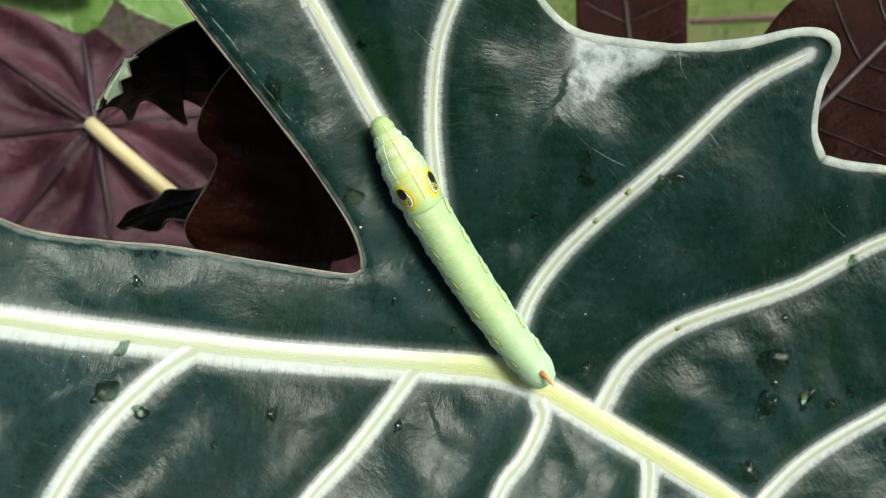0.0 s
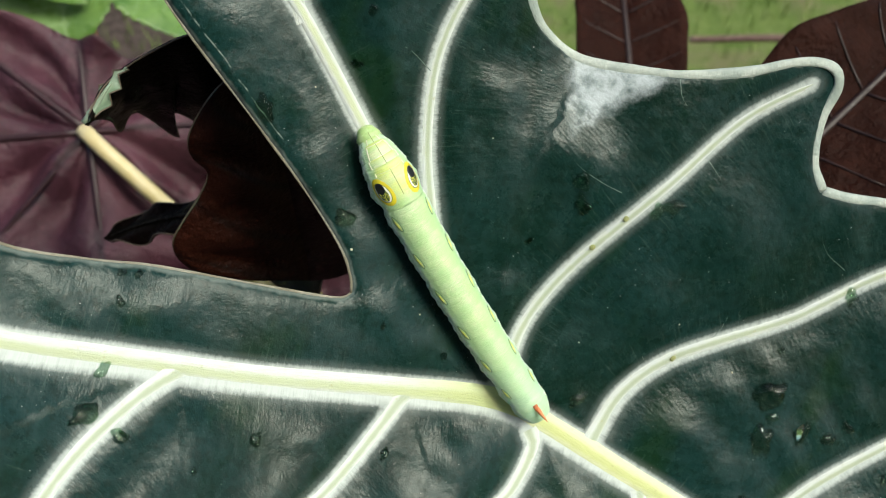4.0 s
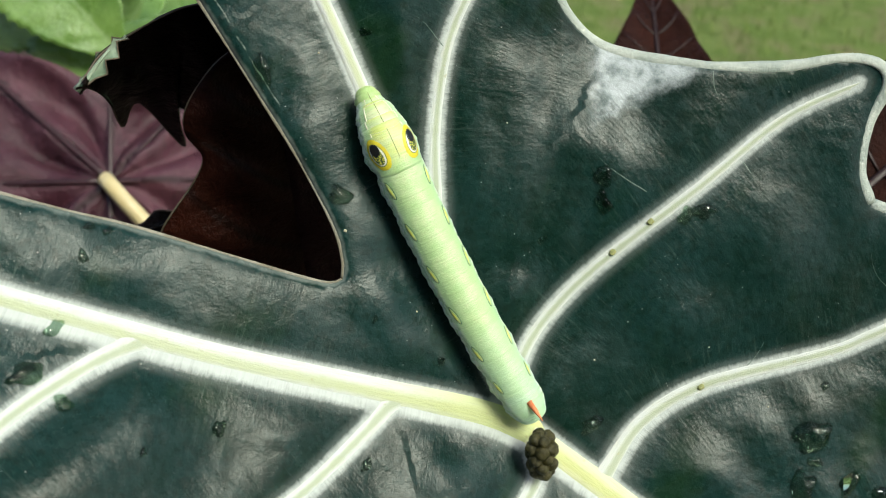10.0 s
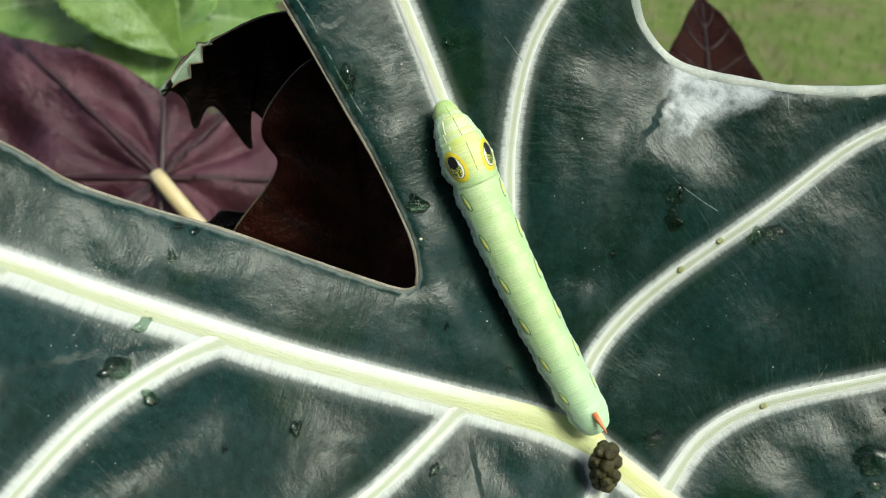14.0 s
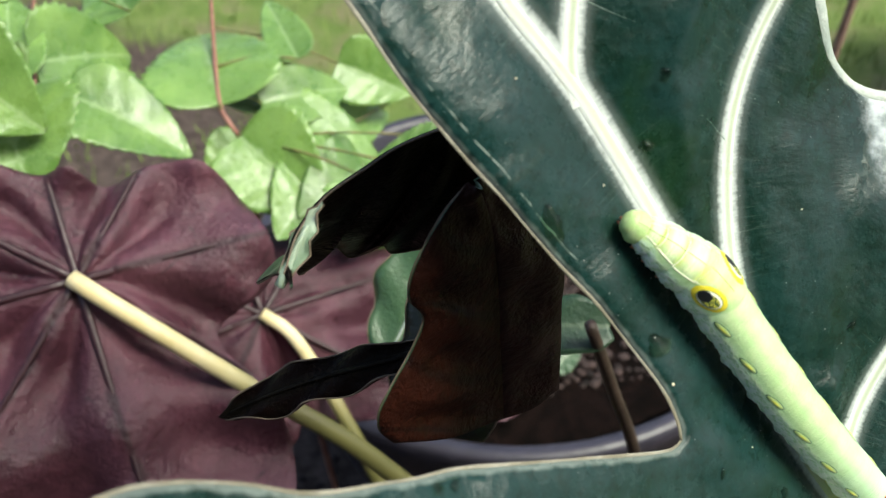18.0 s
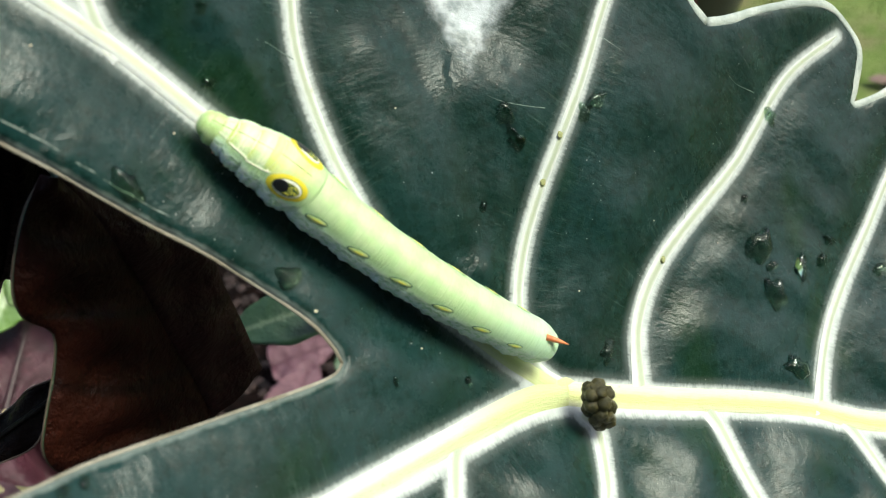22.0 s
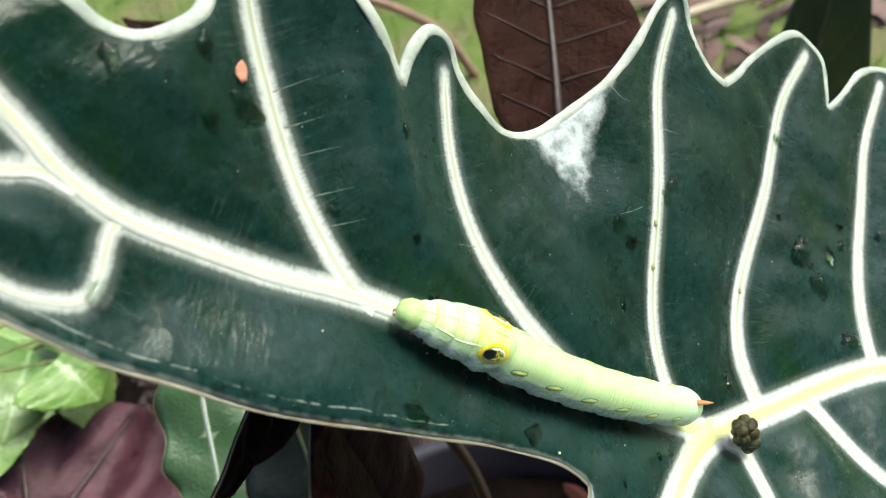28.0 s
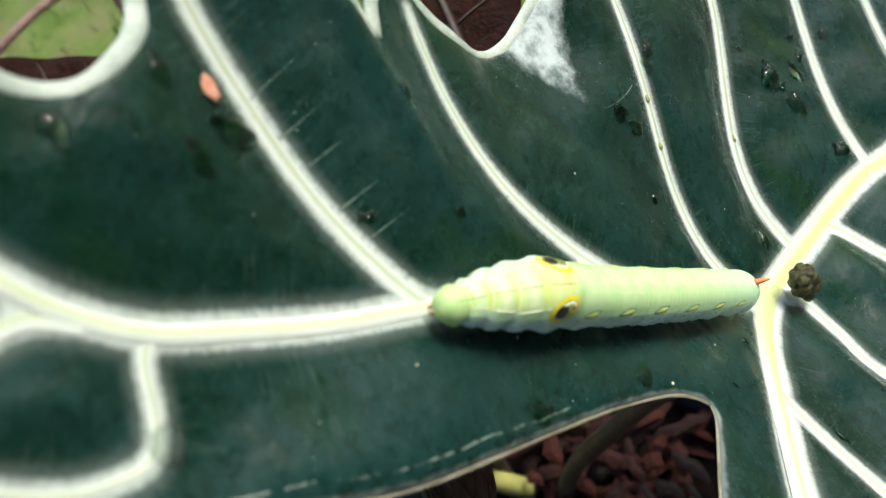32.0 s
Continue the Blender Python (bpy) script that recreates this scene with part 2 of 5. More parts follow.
def skin_material():
    n = Nodes("caterpillar_skin")
    x, y, z = n.split()
    up = n.math("DIVIDE", z, 0.0048)
    mint = n.attr("mint")
    col = n.mix(n.ramp(up, -0.1, 0.9), (0.40, 0.63, 0.38), (0.47, 0.70, 0.32))
    cream = n.math("MULTIPLY", n.ramp(up, 0.55, 0.95), n.ramp(n.noise(170, 4, 0.6), 0.36, 0.64))
    col = n.mix(n.math("MULTIPLY", cream, 0.50), col, (0.80, 0.80, 0.58))
    col = n.mix(n.math("MULTIPLY", mint, 0.75), col, (0.52, 0.76, 0.54))
    # satin and golden zones behind the head
    wisp = n.noise(1.0, 3, 0.6, n.scaled(900, 260, 260))
    col = n.mix(n.math("MULTIPLY", n.attr("satin"), n.ramp(wisp, 0.35, 0.65, 0.35, 0.95)), col, (0.78, 0.82, 0.52))
    col = n.mix(n.math("MULTIPLY", n.attr("gold"), n.ramp(wisp, 0.3, 0.7, 0.5, 0.9)), col, (0.72, 0.76, 0.14))
    # blue-white waxy grains and slanting wrinkles on the flanks
    low = n.ramp(up, 0.58, 0.12)
    cell = n.cells(1500, n.scaled(0.55, 1.0, 1.5))
    grains = n.ramp(cell, 0.22, 0.55)
    slant = n.noise(1.0, 4, 0.6, n.combine(n.math("MULTIPLY", n.math("ADD", x, n.math("MULTIPLY", z, 0.8)), 1500), n.math("MULTIPLY", n.math("SUBTRACT", z, n.math("MULTIPLY", x, 0.5)), 500), n.math("MULTIPLY", y, 60)))
    wax = n.math("MULTIPLY", low, n.ramp(n.math("ADD", n.math("MULTIPLY", slant, 0.65), n.math("MULTIPLY", grains, 0.35)), 0.42, 0.66))
    col = n.mix(n.math("MULTIPLY", wax, 0.80), col, (0.78, 0.88, 0.80))
    col = n.mix(n.math("MULTIPLY", n.math("MULTIPLY", low, n.ramp(slant, 0.46, 0.34)), 0.55), col, (0.22, 0.44, 0.22))
    # fine rings round the body
    wr = n.noise(1.0, 3, 0.6, n.scaled(1700, 90, 90))
    pores = n.noise(3000, 3, 0.7)
    col = n.mix(n.ramp(wr, 0.5, 0.7, 0.0, 0.20), col, (0.34, 0.56, 0.22))
    h = n.math("ADD", n.math("MULTIPLY", wr, 1.4), n.math("MULTIPLY", pores, 0.45))
    h = n.math("ADD", h, n.math("MULTIPLY", n.math("MULTIPLY", low, n.math("ADD", slant, n.math("MULTIPLY", grains, 0.5))), 3.2))
    n.bump(h, 0.38, 0.0005)
    return n.done(col, n.ramp(wisp, 0.3, 0.7, 0.34, 0.46), 0.5, 0.30, 0.0022)


def stipple_material():
    n = Nodes("eyespot_stipple")
    dots = n.ramp(n.cells(3300), 0.30, 0.48)
    col = n.mix(dots, (0.78, 0.74, 0.10), (0.06, 0.10, 0.03))
    return n.done(col, 0.4, 0.5)


def underside_material(name, a, b, rib, spec=0.28):
    """Purple-brown underside of an elephant-ear leaf."""
    n = Nodes(name)
    big = n.ramp(n.noise(22, 5, 0.6), 0.3, 0.7)
    col = n.mix(big, a, b)
    col = n.mix(n.ramp(n.noise(160, 4, 0.7), 0.5, 0.75, 0.0, 0.4), col, tuple(1.5 * c for c in b))
    col = n.mix(n.math("MULTIPLY", n.ramp(n.attr("vein_gap"), 2.4, 0.6), 0.8), col, rib)
    h = n.math("ADD", n.math("MULTIPLY", n.noise(48, 3), 1.6), n.math("MULTIPLY", n.noise(500, 4, 0.7), 0.4))
    n.bump(h, 0.6, 0.005)
    return n.done(col, n.ramp(n.noise(90, 4), 0.3, 0.7, 0.26, 0.50), spec)


def green_leaf_material(name, a, b, vein, gloss=0.42):
    n = Nodes(name)
    r = n.rnd()
    col = n.mix(n.ramp(n.noise(40, 4), 0.3, 0.7), a, b)
    col = n.mix(n.math("MULTIPLY", r, 0.4), col, tuple(1.35 * c for c in b))
    col = n.mix(n.math("MULTIPLY", n.ramp(n.attr("vein_gap"), 1.3, 0.2), 0.65), col, vein)
    col = n.mix(n.ramp(n.noise(600, 3, 0.7), 0.5, 0.75, 0.0, 0.25), col, tuple(0.6 * c for c in a))
    n.bump(n.math("ADD", n.noise(120, 3), n.math("MULTIPLY", n.noise(700, 3), 0.4)), 0.35, 0.002)
    n.bsdf.inputs["Transmission Weight"].default_value = 0.0
    return n.done(col, n.ramp(n.noise(90, 3), 0.3, 0.7, gloss - 0.1, gloss + 0.1), 0.5, 0.15, 0.004)


def ground_material():
    n = Nodes("lawn_and_soil")
    x, y, z = n.split()
    far = n.math("ADD", n.math("MULTIPLY", x, 0.8), n.math("MULTIPLY", y, 0.6))
    lawn = n.ramp(n.math("ADD", far, n.math("MULTIPLY", n.math("SUBTRACT", n.noise(5, 4), 0.5), 0.5)), 0.62, 0.78)
    soil = n.mix(n.ramp(n.noise(60, 5, 0.7), 0.35, 0.65), (0.040, 0.028, 0.022), (0.105, 0.078, 0.066))
    grit = n.noise(260, 4, 0.7)
    soil = n.mix(n.ramp(grit, 0.5, 0.75, 0.0, 0.6), soil, (0.17, 0.13, 0.115))
    grass = n.mix(n.ramp(n.noise(18, 4, 0.7), 0.3, 0.7), (0.105, 0.165, 0.034), (0.17, 0.225, 0.065))
    grass = n.mix(n.ramp(n.noise(9, 4), 0.45, 0.65, 0.0, 0.75), grass, (0.19, 0.165, 0.09))
    n.bump(n.math("ADD", grit, n.noise(40, 4)), 0.6, 0.01)
    return n.done(n.mix(lawn, soil, grass), 0.9, 0.2)


def water_material(tint=(0.45, 0.66, 0.48)):
    n = Nodes("water")
    n.bsdf.inputs["IOR"].default_value = 1.33
    return n.done(tint, 0.02, 0.9, trans=1.0)


M_BLADE = blade_material()
M_RIB = vein_material("cream_rib", (0.43, 0.49, 0.35), (0.64, 0.68, 0.64))
M_MIDRIB = vein_material("yellow_green_rib", (0.60, 0.64, 0.28), (0.70, 0.73, 0.46))
M_LOBE_RIB = vein_material("cream_lobe_rib", (0.54, 0.60, 0.40), (0.64, 0.68, 0.64), (0.54, 0.60, 0.28))
M_RIM = simple("pale_margin", (0.34, 0.40, 0.36), (0.52, 0.57, 0.51), 150, 0.5, 0.5, 0.0006, 9.0)
M_RIM_DRY = simple("dry_margin", (0.17, 0.15, 0.10), (0.30, 0.28, 0.22), 160, 0.6, 0.3, 0.0004)
M_BACK = simple("dull_underside", (0.07, 0.05, 0.045), (0.10, 0.06, 0.06), 40, 0.5, 0.2)
M_SKIN = skin_material()
M_WATER = water_material()
M_CLEAR = water_material((0.86, 0.93, 0.88))
M_BROWN = underside_material("brown_underside", (0.013, 0.0032, 0.0018), (0.034, 0.0085, 0.0048), (0.006, 0.002, 0.0015), 0.12)
M_PURPLE = underside_material("purple_underside", (0.040, 0.012, 0.019), (0.104, 0.036, 0.053), (0.020, 0.006, 0.009), 0.5)
M_REDBROWN = underside_material("red_brown_underside", (0.013, 0.0040, 0.0024), (0.030, 0.0095, 0.0058), (0.018, 0.0055, 0.0035), 0.06)
M_TOP = green_leaf_material("grey_green_blade", (0.024, 0.062, 0.026), (0.042, 0.095, 0.042), (0.30, 0.37, 0.25))
M_HIB = green_leaf_material("shrub_leaf_green", (0.058, 0.138, 0.026), (0.165, 0.280, 0.070), (0.26, 0.37, 0.17), 0.32)
M_GROUND = ground_material()


# ---- helpers of the place ----
def part(name, bm, material, parent=None, label="", smooth=True):
    """One mesh object from a bmesh or from (verts, faces)."""
    me = bpy.data.meshes.new(name)
    if isinstance(bm, tuple):
        me.from_pydata([tuple(map(float, p)) for p in bm[0]], [], [tuple(map(int, f)) for f in bm[1]])
    else:
        bm.to_mesh(me)
        bm.free()
    if smooth:
        me.shade_smooth()
    for m in material if isinstance(material, (list, tuple)) else (material,):
        me.materials.append(m)
    ob = new(name, me)
    if parent is not None:
        ob.parent = parent
    if label:
        ob["label"] = label
    return ob


def floats(ob, name, values):
    a = ob.data.attributes.new(name, "FLOAT", "POINT")
    a.data.foreach_set("value", np.asarray(values, np.float32).ravel())


def spline(points, step):
    """Catmull-Rom line through the points, cut into even steps."""
    p = np.asarray(points, float)
    ext = np.vstack([2 * p[0] - p[1], p, 2 * p[-1] - p[-2]])
    out = []
    for a, b, c, d in zip(ext, ext[1:], ext[2:], ext[3:]):
        for t in np.linspace(0, 1, 12, endpoint=False):
            out.append(0.5 * (2 * b + (c - a) * t + (2 * a - 5 * b + 4 * c - d) * t * t + (3 * b - a - 3 * c + d) * t**3))
    out = np.array(out + [p[-1]])
    run = np.r_[0, np.cumsum(np.linalg.norm(np.diff(out, axis=0), axis=1))]
    at = np.linspace(0, run[-1], max(3, int(run[-1] / step) + 1))
    return np.stack([np.interp(at, run, out[:, k]) for k in range(out.shape[1])], 1)


def to_lines(q, line):
    """Distance of points q to a polyline, the run along it and the share of it at the foot."""
    a, b = line[:-1], line[1:]
    ab = b - a
    run = np.r_[0, np.cumsum(np.linalg.norm(ab, axis=1))]
    best, where = np.full(len(q), 1e9), np.zeros(len(q))
    for i in range(len(a)):
        w = q - a[i]
        f = np.clip(w @ ab[i] / max(ab[i] @ ab[i], 1e-12), 0, 1)
        d = np.hypot(*(w - f[:, None] * ab[i]).T)
        near = d < best
        best[near], where[near] = d[near], (run[i] + f * (run[i + 1] - run[i]))[near]
    return best, where, where / run[-1]


def tube(line, radii, sides=8, flat=1.0):
    """Verts and faces of a round bar along a 3D line."""
    line = np.asarray(line, float)
    tang = np.gradient(line, axis=0)
    tang /= np.linalg.norm(tang, axis=1)[:, None] + 1e-12
    ref = np.array([0.0, 0.0, 1.0]) if abs(tang[0][2]) < 0.9 else np.array([1.0, 0.0, 0.0])
    verts, faces = [], []
    radii = np.broadcast_to(np.asarray(radii, float), (len(line),))
    for p, t, r in zip(line, tang, radii):
        side = np.cross(t, ref)
        side /= np.linalg.norm(side) + 1e-12
        up = np.cross(side, t)
        for k in range(sides):
            a = 2 * math.pi * k / sides
            verts.append(p + r * (math.cos(a) * side + flat * math.sin(a) * up))
    for i in range(len(line) - 1):
        for k in range(sides):
            faces.append((i * sides + k, i * sides + (k + 1) % sides, (i + 1) * sides + (k + 1) % sides, (i + 1) * sides + k))
    faces.append(tuple(range(sides))[::-1])
    faces.append(tuple(range((len(line) - 1) * sides, len(line) * sides)))
    return verts, faces


def joined(pieces):
    verts, faces = [], []
    for v, f in pieces:
        o = len(verts)
        verts.extend(v)
        faces.extend(tuple(i + o for i in q) for q in f)
    return verts, faces


# ---- the big leaf: millimetres along the midrib (u) and across it (v) ----
LEAF = Matrix(((0.9404, 0.2337, 0.2470, 0.0175), (0.0430, 0.6388, -0.7682, 0.1325), (-0.3373, 0.7330, 0.5907, 0.5720), (0, 0, 0, 1)))
SHEET = (0.00585, -0.01721, 0.02799, 0.00015, 0.00101, 0.01805, -0.00437, 0.0128, -0.00842, -0.00104)
DENTS = ((5, 0, 30, -4.67), (-9, 86, 14, -5.91), (-55, 78, 20, 1.83), (-100, 104, 18, -0.46), (18, 55, 18, 3.59), (-88, 2, 22, -0.95))
JOINT = (4.0, 1.0)
WORN = [  # slack, glossier spots of the blade: place, radius (mm), strength
    (-96, 84, 11, 0.6), (-90, 75, 9, 0.5), (-84, 69, 5, 0.5), (-83, 12, 6, 0.55), (-11, 30, 4, 0.7), (-88, -13, 9, 0.7), (-84, -22, 7, 0.6), (-72, -8, 6, 0.5), (-15, -8, 5, 0.6), (-35, 22, 5, 0.5), (-8, 66, 7, 0.45), (-24, 74, 6, 0.4), (-63, 46, 6, 0.4), (-81, 61, 5, 0.5), (-98, 123, 10, 0.6), (-89, 122, 7, 0.5), (26, 39, 6, 0.25), (-30, -21, 8, 0.4), (-11, 30, 4, 0.2),
]
RIBS = {  # name: width at base, width at end, raise, course
    "midrib": (6.03, 3.3, 1.0, [JOINT, (16, -3), (28, -7), (44, -12), (60, -18), (76, -26), (105, -36), (140, -50), (180, -66), (220, -81)]),
    "lobe_rib_left": (6.14, 3.96, 0.9, [JOINT, (-7, 2), (-28, 0.5), (-57, -1.5), (-76, -2), (-98, -2), (-119, -2), (-140, -8), (-156, -16)]),
    "lobe_rib_up": (4.1, 2.1, 0.75, [JOINT, (-10, 14), (-30, 35), (-49, 54), (-59, 64.5), (-70, 75.5), (-82, 85.5), (-92, 95), (-100, 103), (-105, 111), (-108, 119), (-113, 130), (-122, 144)]),
    "rib_a": (3.05, 1.89, 0.37, [(4, 2), (-1, 8), (-2, 17), (1, 28), (8, 42), (20, 61), (31, 79), (42, 90)]),
    "rib_b": (3.66, 2.17, 0.37, [(22, -4), (23, 0), (27, 11), (37, 22.5), (59, 37), (66, 43), (79, 55), (95, 62)]),
    "rib_c": (3.42, 2.03, 0.37, [(64, -20), (65, -17), (76, -2), (95, 16), (109, 30), (125, 41)]),
    "rib_d": (3.17, 1.89, 0.31, [(101, -35), (103, -31), (112, -16), (126, 0), (142, 12), (154, 18)]),
    "rib_e": (2.93, 1.74, 0.31, [(140, -50), (143, -44), (156, -32), (170, -18), (179, -10)]),
    "rib_f": (3.29, 1.74, 0.37, [(6, -3), (8, -7), (5, -16), (-1, -26), (-5, -50), (-8, -75), (-10, -96)]),
    "rib_g": (3.29, 1.74, 0.37, [(36, -11), (37, -16), (37.5, -29), (39, -40), (46, -65), (56, -96)]),
    "rib_h": (3.17, 1.74, 0.31, [(69, -23), (71, -29), (74, -42), (82, -66), (92, -98)]),
    "rib_i": (2.93, 1.74, 0.31, [(104, -36), (106, -42), (112, -60), (122, -90)]),
    "rib_j": (3.29, 1.74, 0.37, [(-25, 0), (-27, -2), (-31, -9), (-38, -19.5), (-46, -29), (-57, -46), (-66, -64), (-72, -88)]),
    "rib_k": (3.29, 1.74, 0.37, [(-74, -2), (-76, -3.5), (-82, -9), (-90, -19.5), (-95, -31), (-101, -50), (-110, -66)]),
    "rib_l": (2.49, 1.35, 0.31, [(-112, -2), (-118, -7), (-126, -16), (-134, -32), (-138, -48)]),
    "rib_m": (2.93, 1.74, 0.31, [(-27, 33), (-31, 43), (-35, 54), (-38, 67), (-38.5, 77), (-36.5, 88), (-32, 101)]),
    "rib_n": (2.93, 1.74, 0.31, [(-67, 72.5), (-70, 77), (-71.3, 87), (-71.5, 97), (-70.5, 110), (-69, 124), (-65, 136)]),
    "rib_o": (1.35, 0.75, 0.26, [(-100, 103), (-103, 101.5), (-106, 98), (-110, 95.5), (-115, 98), (-118.5, 101.5), (-122, 107), (-128, 116)]),
    "rib_p": (2.2, 1.3, 0.26, [(-104, 109), (-108, 113), (-113, 115), (-122, 121), (-132, 130), (-142, 145)]),
}
VEINLETS = [
    [(9.5, 56), (4.2, 57), (-1.8, 59.2), (-6.5, 63), (-8, 68)], [(67.5, 52.5), (61.2, 55.4), (57.7, 60.3), (57.6, 66.3)], [(-69.4, 99.7), (-63.6, 98.4), (-56.2, 96.2)], [(-70.9, 110.2), (-63.9, 109.6), (-57.8, 109), (-52.9, 109.6)],
    [(-70, 104.5), (-64, 103.6), (-57, 102.5)], [(-69, 87.5), (-62, 85.4), (-57, 84.6)], [(-69.5, 93), (-64, 91.5), (-58, 89.8)], [(43, 27), (45, 33), (44, 40)], [(13.6, 83.1), (15.3, 79.3), (19.4, 76.7), (24, 76.2)], [(26.3, 68.1), (30, 65), (33.3, 62.3)], [(-39, 70), (-46, 73), (-52, 71)],
]
EDGE_IN_UP = [(-43.5, 19.5), (-44.5, 23), (-48.5, 29), (-59, 39), (-71, 49), (-83, 58.5), (-95, 68.5), (-105, 79.5), (-112, 87), (-117, 93.5), (-121, 99), (-130, 110), (-142, 128), (-150, 148), (-149, 160)]
EDGE_UP = [(-149, 160), (-138, 157), (-125, 146), (-112, 139), (-103, 137), (-97, 132), (-93, 126.5), (-88, 123), (-80, 123), (-75, 126), (-71, 134), (-65, 140), (-58, 136), (-54, 127), (-49.5, 117), (-47, 109), (-45, 102.5)]
EDGE_A = [(-45, 102.5), (-40, 107), (-34, 109), (-29, 106), (-27.5, 100), (-25, 94), (-20, 87.5), (-12, 83.5), (-5, 82), (6, 83), (15, 84.5), (27, 88.5), (37, 93.5), (44, 94.5), (47.5, 91), (47.5, 83), (49.5, 74), (54, 68.5)]
EDGE_B = [(54, 68.5), (61, 68.5), (72, 70), (86, 70), (96, 67), (101.5, 59), (98.5, 50), (97, 45.5), (104, 46), (115, 48), (128, 45), (134, 38), (132, 29), (134, 24), (145, 26), (156, 22), (160, 12), (158, 4), (170, 1), (182, -7), (186, -20), (195, -34), (212, -58), (226, -84)]
EDGE_LOW = [(226, -84), (205, -88), (185, -90), (165, -92), (150, -100), (125, -100), (105, -106), (85, -112), (60, -106), (40, -112), (15, -112), (-10, -106), (-35, -106), (-60, -98), (-80, -94), (-100, -84), (-115, -74), (-130, -64), (-145, -50), (-158, -38), (-165, -22), (-160, -6), (-150, 6), (-140, 14)]
EDGE_IN_LEFT = [(-140, 14), (-130, 17.5), (-119, 17), (-109, 15), (-96, 15.5), (-84, 16.5), (-66, 17), (-55, 17.2), (-48, 17.6), (-45, 18.2), (-43.5, 19.5)]
EDGES = [EDGE_IN_UP, EDGE_UP, EDGE_A, EDGE_B, EDGE_LOW, EDGE_IN_LEFT]
RIB_LINES = {k: spline(v[3], 1.5) for k, v in RIBS.items()}
EDGE_LINES = [spline(e, 1.3) for e in EDGES]
OUTLINE = np.vstack([e[:-1] for e in EDGE_LINES])
RING = np.vstack([OUTLINE, OUTLINE[:1]])


def rib_fields(q):
    """Gap to the nearest rib's flank (mm), run along it, and gap to the nearest rib's middle."""
    gap, run, mid = np.full(len(q), 1e9), np.zeros(len(q)), np.full(len(q), 1e9)
    second = np.full(len(q), 1e9)
    for n, (name, (w0, w1, rise, _)) in enumerate(RIBS.items()):
        d, r, f = to_lines(q, RIB_LINES[name])
        g = d - 0.5 * (w0 + (w1 - w0) * f)
        near = g < gap
        second = np.minimum(second, np.where(near, gap, g))
        gap[near], run[near] = g[near], (r + 37.0 * n)[near]
        mid = np.minimum(mid, d)
    return gap, run, mid, second - gap


def sheet(q):
    """Height of the blade's broad shape over its plane, mm."""
    u, v = np.clip(q[:, 0], -128, 132), np.clip(q[:, 1], -45, 130)
    a, b = u / 100, v / 100
    i = 0
    z = np.zeros(len(q))
    for p in range(4):
        for s in range(4 - p):
            z += 1000 * SHEET[i] * a**p * b**s
            i += 1
    for cu, cv, w, h in DENTS:
        z += h * np.exp(-((u - cu) ** 2 + (v - cv) ** 2) / (2 * w * w))
    return z - 0.10 * (np.abs(q[:, 0] - u) + np.abs(q[:, 1] - v))


def blade_height(q, mid=None, edge=None):
    q = np.asarray(q, float)
    mid = rib_fields(q)[2] if mid is None else mid
    edge = to_lines(q, RING)[0] if edge is None else edge
    u, v = q.T
    z = sheet(q) + 2.3 * (1 - np.exp(-((mid / 8.5) ** 2))) - 0.8
    away = 1 - np.exp(-((mid / 6.0) ** 2))
    z += away * ((0.50 + 1.0 * np.clip(-v / 15, 0, 1)) * np.sin(u / 5.3 + 0.6 * np.sin(v / 9)) * np.sin(v / 7.1 + 1.1) + 0.22 * np.sin(0.26 * (u + 1.3 * v) + 3 * np.sin(u / 13 + 1) + 2 * np.sin(v / 19)) * np.sin(u / 9 - v / 23))
    # crease beside the folded side lobe
    z += 1.6 * np.exp(-(((u + 51) - 0.18 * (v - 95)) / 3.0) ** 2) * np.clip((v - 72) / 20, 0, 1)
    z -= 0.9 * np.exp(-edge / 1.6)
    # slack spots that lean towards the sky
    for cu, cv, r, k in WORN:
        du, dv = u - cu, v - cv
        z -= 0.42 * k * (-0.42 * du + 0.91 * dv) * np.exp(-(du * du + dv * dv) / (2 * (0.8 * r) ** 2)) * away
    return z


def in_leaf(q, lift=0.0):
    """Local metres of points (mm) on the blade, lifted."""
    q = np.asarray(q, float)
    return np.column_stack([q, blade_height(q) + lift]) / 1000


